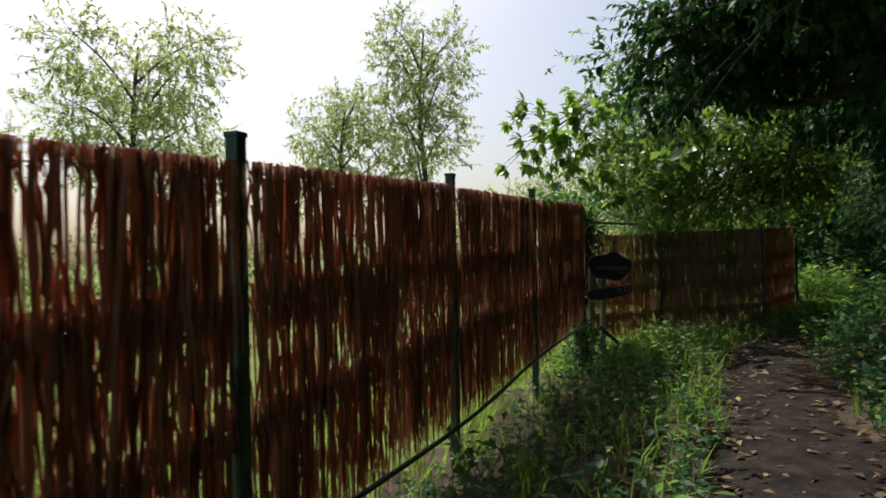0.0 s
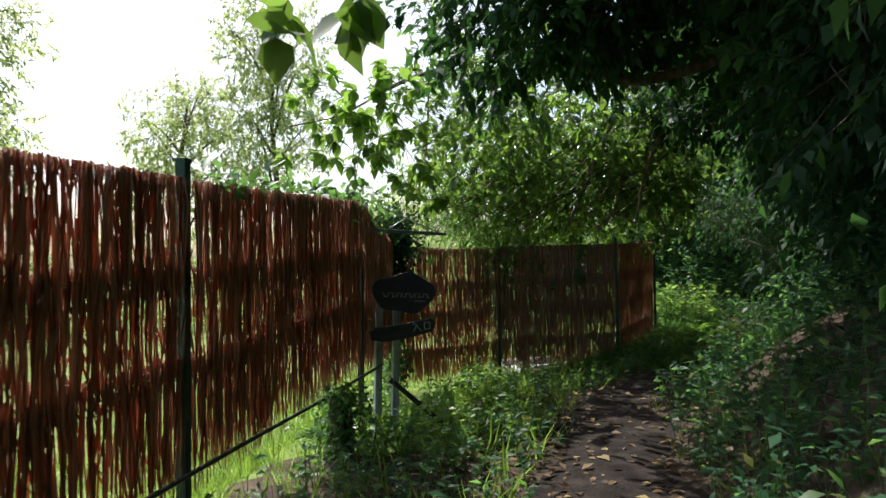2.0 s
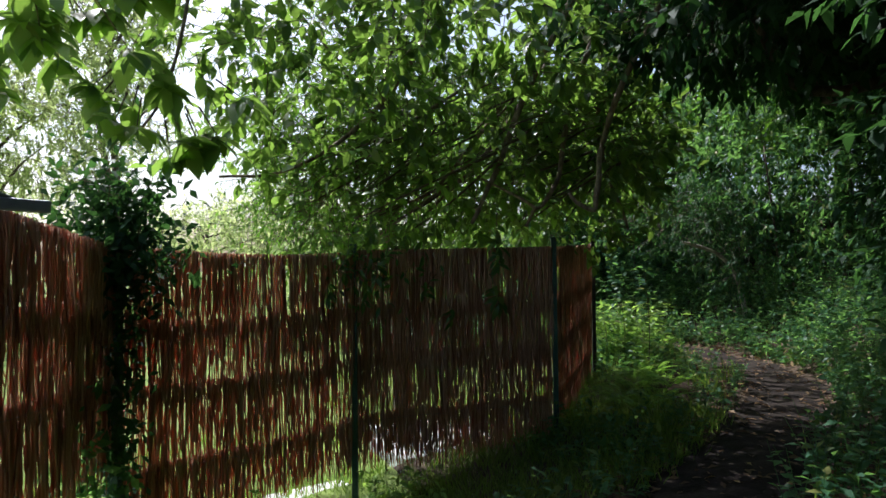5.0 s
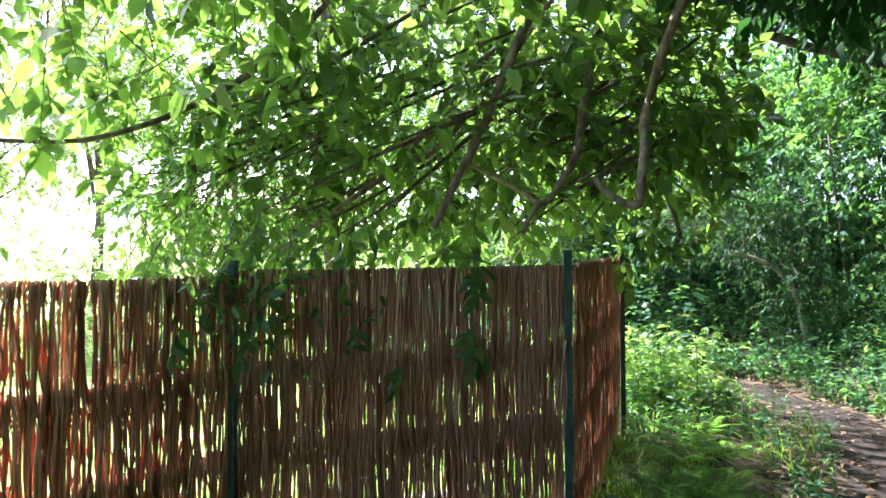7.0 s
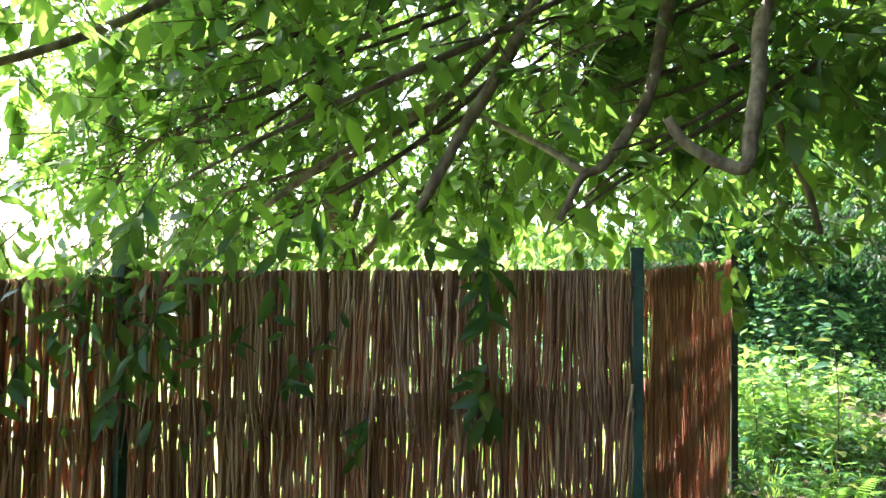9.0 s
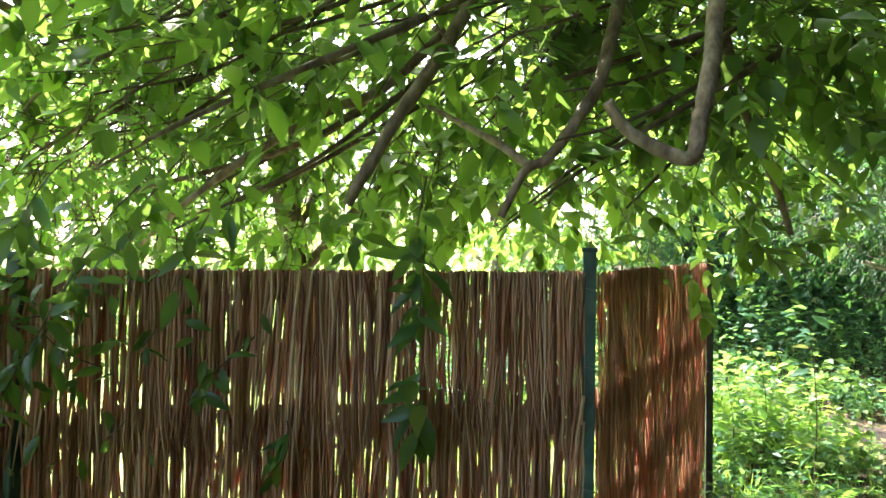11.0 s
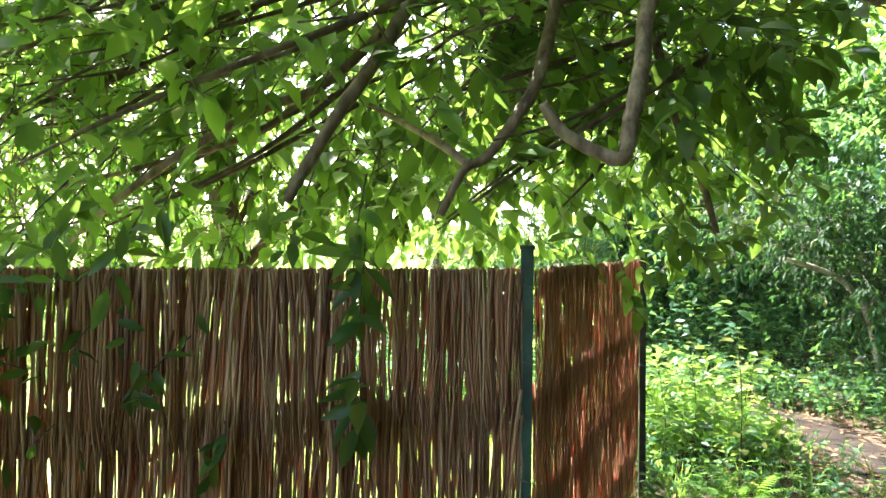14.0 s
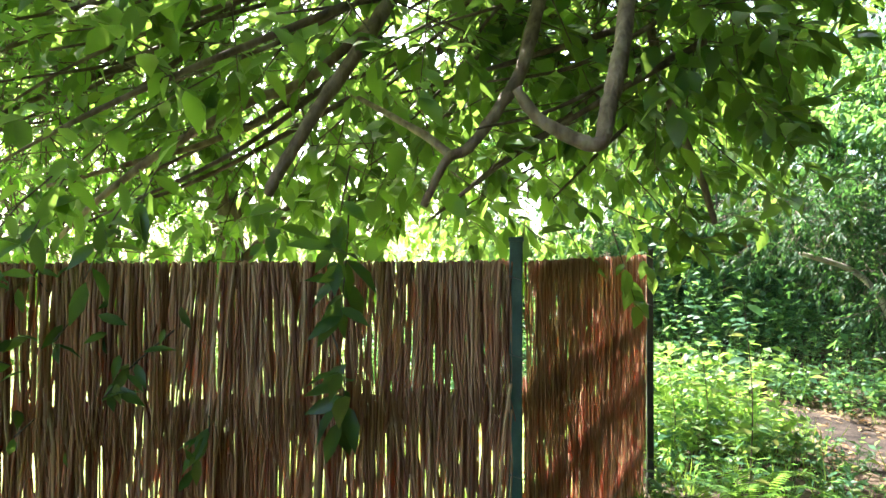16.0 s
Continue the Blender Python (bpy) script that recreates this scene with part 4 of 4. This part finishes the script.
# pale feathery trees far beyond the fence
for i, (x, y, h, w, n) in enumerate(((-14.2, 31, 12.5, 4.3, 1150), (-6.0, 40, 11.5, 3.3, 800), (-1.2, 38, 15.5, 3.0, 900), (-26, 34, 9.5, 4.0, 800), (8, 46, 6.5, 5, 600), (2.5, 50, 5.5, 6, 600))):
    t = tree("feathery_tree", (x, y, -0.6), "tall airy pale green tree beyond the lawn", "far trees")
    limb(t, [(x, y, -0.7), (x + 0.2, y, h * 0.3), (x - 0.1, y, h * 0.6), (x + 0.2, y, h * 0.9)], 0.22, 0.05, name="trunk", seed=200 + i)
    for k in range(9):
        a = k * 2.4 + i
        z = h * (0.28 + 0.06 * k)
        limb(t, [(x, y, z), (x + w * 0.35 * math.cos(a), y + w * 0.35 * math.sin(a), z + h * 0.12), (x + w * 0.75 * math.cos(a), y + w * 0.75 * math.sin(a), z + h * 0.2)], 0.08, 0.02, sides=5, seed=220 + 9 * i + k)
    blobs = []
    for k in range(9):
        a = k * 2.4 + i
        blobs.append(((x + w * 0.6 * math.cos(a), y + w * 0.6 * math.sin(a), h * (0.42 + 0.06 * k)), (w * 0.42, w * 0.42, h * 0.12), n // 9, 0.2))
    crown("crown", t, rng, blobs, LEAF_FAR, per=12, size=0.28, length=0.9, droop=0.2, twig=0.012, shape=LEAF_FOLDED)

# ---- undergrowth ----
def scatter(rng, n, test, lo, hi):
    p = np.stack([lo[0] + (hi[0] - lo[0]) * rng.random(n), lo[1] + (hi[1] - lo[1]) * rng.random(n)], 1)
    return p[test(side_of(TRAIL_LINE, p[:, 0], p[:, 1]), side_of(FENCE_LINE, p[:, 0], p[:, 1]), p[:, 0], p[:, 1])]


def grass_patch(name, label, p, rng, per, tall, mat, spread=0.05):
    z = ground_height(p[:, 0], p[:, 1])
    base = np.repeat(np.concatenate([p, z[:, None]], 1), per, 0)
    n = len(base)
    base[:, :2] += rng.normal(0, spread, (n, 2))
    way = np.stack([rng.normal(0, 0.42, n), rng.normal(0, 0.42, n), np.ones(n)], 1)
    face = np.stack([rng.normal(0, 1, n), rng.normal(0, 1, n), np.full(n, 0.3)], 1)
    v, f = leaf_arrays(BLADE, base, way, face, tall * (0.45 + 0.8 * rng.random(n)), 1.3)
    return tagged(mesh_object(name, v, f, mat), label, "grass", kind="stuff")


def weed_patch(name, label, p, rng, per, tall, size, mat, shape=LEAF_PLAIN, wide=1.2):
    """Low leafy plants: stems with leaves up to the height given."""
    z = ground_height(p[:, 0], p[:, 1])
    root = np.concatenate([p, z[:, None]], 1)
    h = tall * (0.3 + 0.9 * rng.random(len(p)))
    tip = root + np.stack([rng.normal(0, 0.25, len(p)) * h, rng.normal(0, 0.25, len(p)) * h, h], 1)
    t = (0.15 + 0.85 * rng.random((len(p), per)))[:, :, None]
    at = (root[:, None] + (tip - root)[:, None] * t).reshape(-1, 3)
    n = len(at)
    way = np.stack([rng.normal(0, 1, n), rng.normal(0, 1, n), rng.normal(0.15, 0.35, n)], 1)
    face = np.stack([rng.normal(0, 0.35, n), rng.normal(0, 0.35, n), np.ones(n)], 1)
    v, f = leaf_arrays(shape, at, way, face, size * (0.5 + 0.9 * rng.random(n)), wide)
    sv, sf = sticks_arrays(root, tip, 0.003, 0.0015)
    v2 = np.concatenate([v, sv])
    return tagged(mesh_object(name, v2, f + [sf[0] + len(v)], mat), label, "plants", kind="stuff")


right = lambda lo, hi: (lambda d, f, x, y: (d > lo) & (d < hi) & (f > 0.1))
verge = lambda d, f, x, y: (d < -0.42) & (f > 0.03) & ~((y > 7.9) & (f < 1.15) & (x < 3.0)) & ~((y > 10.6) & (f < 1.4) & (x > 2.4) & (x < 5.4)) & ~((y > 12.3) & (y < 14.4) & (x > 6.3) & (f < 1.3))
lawn = lambda d, f, x, y: (f < -0.05) & (f > -9)
weed_patch("far_bank_weeds", "blue-green leafy weeds on the slope beside the trail", scatter(rng, 3500, lambda d, f, x, y: (d > 0.5) & (d < 4.5) & (y > 12), (8, 12), (16, 22)), rng, 10, 0.5, 0.10, LEAF_WEED)
weed_patch("bank_undergrowth", "dense dark leafy undergrowth covering the bank", scatter(rng, 31000, right(0.5, 4.5), (-1, -3), (15, 24)), rng, 9, 0.5, 0.08, LEAF_WEED, LEAF_FOLDED)
weed_patch("bank_shrubs", "taller leafy shrubs on the bank", scatter(rng, 5200, right(1.2, 6.5), (0, -3), (15, 25)), rng, 16, 0.95, 0.11, LEAF_SHADED, LEAF_FOLDED)
weed_patch("verge_weeds", "leafy weeds between trail and fence", scatter(rng, 14000, verge, (-2, -3), (10, 21)), rng, 7, 0.30, 0.075, LEAF_WEED)
weed_patch("sunlit_weeds", "tall lush sunlit weeds beside the end of the fence", scatter(rng, 700, lambda d, f, x, y: (d < -1.0) & (f > 0.12) & (f < 1.5) & (y > 14.2) & (x > 6.5), (6.5, 12.6), (11, 21)), rng, 12, 0.45, 0.09, LEAF_WEED)
weed_patch("tall_sunlit_weeds", "tall weeds on the inside of the trail bend, leaves lightened for sun", scatter(rng, 420, lambda d, f, x, y: (d < -1.0) & (f > 0.15), (8.0, 15.0), (10.0, 19.0)), rng, 14, 0.8, 0.12, LEAF_SUN)
weed_patch("far_weeds", "lush sunlit thicket where the trail bends away", scatter(rng, 1500, lambda d, f, x, y: np.abs(d) > 0.5, (6.5, 19), (16, 27)), rng, 16, 1.5, 0.16, LEAF_WEED, LEAF_FOLDED)
grass_patch("verge_grass", "long green grass along the fence foot", scatter(rng, 2600, verge, (-2, -3), (10, 21)), rng, 9, 0.30, GRASS)
grass_patch("bank_grass", "loose grass at the edge of the trail", scatter(rng, 1500, right(0.42, 1.6), (-1, -3), (13, 22)), rng, 8, 0.24, GRASS)
grass_patch("lawn_grass", "bright sunlit grass beyond the fence", scatter(rng, 9000, lambda d, f, x, y: (f < -0.02) & (f > -3.5) & ~((x > 4.4) & (x < 6.2) & (y > 13.0) & (y < 14.9)), (-6, -1), (8, 20)), rng, 8, 0.22, GRASS)


grass_patch("dip_grass", "short grass and seedlings in the dip under the end fence", scatter(rng, 5200, lambda d, f, x, y: (d < -0.42) & (f > -0.1) & (f < 1.6), (1.6, 7.8), (7.6, 14.6)), rng, 9, 0.17, GRASS)
weed_patch("ditch_weeds", "thin weeds in the ditch below the signs, leaves lightened for sun", scatter(rng, 900, lambda d, f, x, y: (d < -0.5) & (f > -0.3) & (f < 1.3) & (x < 4.4), (1.2, 7.2), (4.4, 12.4)), rng, 9, 0.34, 0.08, LEAF_SUN)


def fallen_leaves():
    r = np.random.default_rng(9)
    p = np.concatenate([scatter(r, 46000, lambda d, f, x, y: (np.abs(d) < 0.95) & (r.random(len(d)) < np.clip(0.25 + np.abs(d) * 0.9, 0, 1)), (-2, -3), (12.5, 22))])
    z = ground_height(p[:, 0], p[:, 1]) + 0.035
    n = len(p)
    way = np.stack([r.normal(0, 1, n), r.normal(0, 1, n), r.normal(0, 0.15, n)], 1)
    face = np.stack([r.normal(0, 0.3, n), r.normal(0, 0.3, n), np.ones(n)], 1)
    v, f = leaf_arrays(LEAF_PLAIN, np.concatenate([p, z[:, None]], 1), way, face, 0.045 + 0.075 * r.random(n), 1.2)
    tagged(mesh_object("fallen_leaves", v, f, LITTER), "brown and yellow dead leaves on the trail", "leaves", kind="stuff")


fallen_leaves()


def fern(x, y, size, seed):
    r = np.random.default_rng(seed)
    z = float(ground_height(x, y))
    fr = thing("fern", (x, y, z), "bright green fern with arching fronds beside the trail", "fern", "ferns by the fence end")
    for k in range(9):
        a = k * 0.7 + r.random() * 0.4
        d = np.array([math.cos(a), math.sin(a)])
        L = size * (0.7 + 0.5 * r.random())
        spine = np.array([(x + d[0] * L * t, y + d[1] * L * t, z + L * (1.0 * t - 0.85 * t * t)) for t in np.linspace(0, 1, 26)])
        at, way, sz = [], [], []
        for i in range(4, 26):
            s = np.array([-d[1], d[0], -0.15])
            for sg in (1, -1):
                at.append(spine[i])
                way.append(s * sg + np.array([*d * 0.35, 0.0]) * np.array([1, 1, 1]) - np.array([0, 0, 0.1 if sg > 0 else -0.2]) * 0.5)
                sz.append(L * 0.24 * (1 - i / 26) ** 0.8 + 0.012)
        v, f = leaf_arrays(LEAF_PLAIN, np.array(at), np.array(way), np.tile((0, 0, 1.0), (len(at), 1)), np.array(sz), 0.6)
        sv, sq, st = tube_arrays(spine[::3], 0.003, 0.001, 4)
        mesh_object("frond", np.concatenate([v, sv]), f + [sq + len(v), st + len(v)], FERN, fr)


for i, (x, y, s) in enumerate(((7.1, 13.1, 0.55), (7.55, 13.6, 0.55), (7.0, 12.7, 0.45), (8.0, 13.6, 0.5), (8.2, 14.3, 0.55), (7.45, 13.0, 0.45), (7.9, 14.0, 0.5))):
    fern(x, y, s, 300 + i)


def sapling(x, y, h, seed, size=0.16):
    r = np.random.default_rng(seed)
    z = float(ground_height(x, y))
    sp = thing("sapling", (x, y, z), "slender sunlit sapling with pale green leaves", "plant", "saplings by the trail")
    pts = [(x, y, z), (x + 0.03, y, z + h * 0.5), (x - 0.02, y + 0.02, z + h)]
    tube("stem", pts, 0.007, 0.003, BARK, sp, 5)
    c = curve_points(pts, 8)
    n = 26
    at = c[(len(c) - 1) - (r.random(n) ** 1.5 * len(c) * 0.75).astype(int)] + r.normal(0, 0.01, (n, 3))
    w = np.stack([r.normal(0, 1, n), r.normal(0, 1, n), r.normal(0.1, 0.3, n)], 1)
    w /= np.linalg.norm(w, axis=1)[:, None]
    at = at + w * (0.12 * r.random(n))[:, None]
    v, f = leaf_arrays(LEAF_FINE, at, w, np.stack([r.normal(0, .3, n), r.normal(0, .3, n), np.ones(n)], 1), size * (0.5 + 0.7 * r.random(n)), 1.3)
    mesh_object("leaves", v, f, LEAF_WEED, sp)


for i, (x, y, h) in enumerate(((8.5, 14.7, 1.45), (8.7, 15.6, 1.0), (8.2, 15.3, 0.9), (9.0, 16.5, 1.2), (8.5, 16.8, 1.4), (8.05, 15.9, 1.1))):
    sapling(x, y, h, 400 + i)


# ---- creepers ----
def creeper(name, label, points, rng, size, mat, wide=1.2, droop=0.4, shape=LEAF_PLAIN):
    """Leaves growing over something; points: where they sit."""
    n = len(points)
    way = unit_random(rng, n) + np.array([0, -0.3, -droop])
    face = unit_random(rng, n) * 0.7 + np.array([0, -0.6, 0.5])
    v, f = leaf_arrays(shape, points, way, face, size * (0.5 + 0.8 * rng.random(n)), wide)
    root = thing(name, points.mean(0) * np.array([1, 1, 0]) + np.array([0, 0, points[:, 2].min()]), label, "creeper")
    mesh_object("leaves", v, f, mat, root)
    k = rng.permutation(n)[: n // 6]
    sv, sf = sticks_arrays(points[k], points[k] + rng.normal(0, 0.05, (len(k), 3)) + np.array([0, 0, 0.03]), 0.003, 0.002)
    mesh_object("stemwork", sv, sf, BARK, root)["kind"] = "stuff"


r = np.random.default_rng(77)
n = 1700
zz = np.concatenate([1.72 + r.normal(0, 0.24, n), -0.3 + 1.9 * r.random(700)])
wide_by = np.concatenate([np.full(n, 0.17), np.full(700, 0.07)])
creeper("ivy_on_corner_post", "thick dark ivy smothering the top of the corner post", np.stack([2.30 + r.normal(0, 1, n + 700) * wide_by, 11.30 + r.normal(0, 0.10, n + 700), zz], 1), r, 0.085, LEAF_SHADED)
n = 420
creeper("seedlings_on_corner_post", "fresh leafy shoots climbing the corner of the fence", np.stack([2.12 + r.normal(0, 0.10, n), 11.0 + r.normal(0, 0.12, n), 0.25 + r.normal(0, 0.30, n)], 1), r, 0.085, LEAF_WEED)
n = 700
t = r.random(n)
creeper("vine_on_fence_top", "leafy vine shoots creeping along the fence top", np.stack([0.85 + 0.85 * t + r.normal(0, 0.04, n), 5.9 + 2.4 * t + r.normal(0, 0.04, n), 1.80 + 0.13 * t + np.abs(r.normal(0, 0.05, n)) - 0.02], 1)[: n // 4], r, 0.10, LEAF_WEED, 1.1, -0.3)
n = 500
creeper("creeper_on_bend_post", "green creeper tangled at the bend of the fence", np.stack([1.78 + r.normal(0, 0.12, n), 8.5 + r.normal(0, 0.25, n), 1.88 + r.normal(0, 0.10, n)], 1)[:160], r, 0.09, LEAF_WEED, 1.1, 0.0)
n = 900
creeper("grassy_stump", "old stump overgrown with weeds by the fence", np.stack([1.50 + r.normal(0, 0.10, n), 7.45 + r.normal(0, 0.12, n), 0.0 + 0.5 * r.random(n)], 1), r, 0.06, LEAF_WEED)
stump = thing("tree_stump", (1.50, 7.45, -0.1), "short dark weathered stump beside the fence", "stump")
v, q, t3 = tube_arrays(np.array([(1.50, 7.45, -0.12), (1.50, 7.46, 0.05), (1.51, 7.45, 0.25), (1.50, 7.44, 0.44)]), 0.10, 0.075, 14, 0.12, np.random.default_rng(3))
mesh_object("trunk", v, [q, t3], BARK, stump)
n = 480
creeper("bush_over_fence", "dark bushy branches spilling over the fence top", np.stack([3.95 + r.normal(0, 0.33, n), 12.35 + r.normal(0, 0.12, n), 1.62 + r.normal(0, 0.22, n)], 1), r, 0.085, LEAF_BIG, 1.0, 0.7, LEAF_FINE)
hanging_spray([(2.7, 3.6, 3.1), (2.0, 3.8, 2.7), (1.45, 3.88, 2.15), (1.30, 3.86, 1.78)], 11, 0.12, 91, 1.8)
hanging_spray([(2.7, 3.7, 3.1), (2.1, 3.9, 2.75), (1.60, 3.92, 2.2), (1.44, 3.90, 1.84)], 11, 0.12, 92, 1.8)
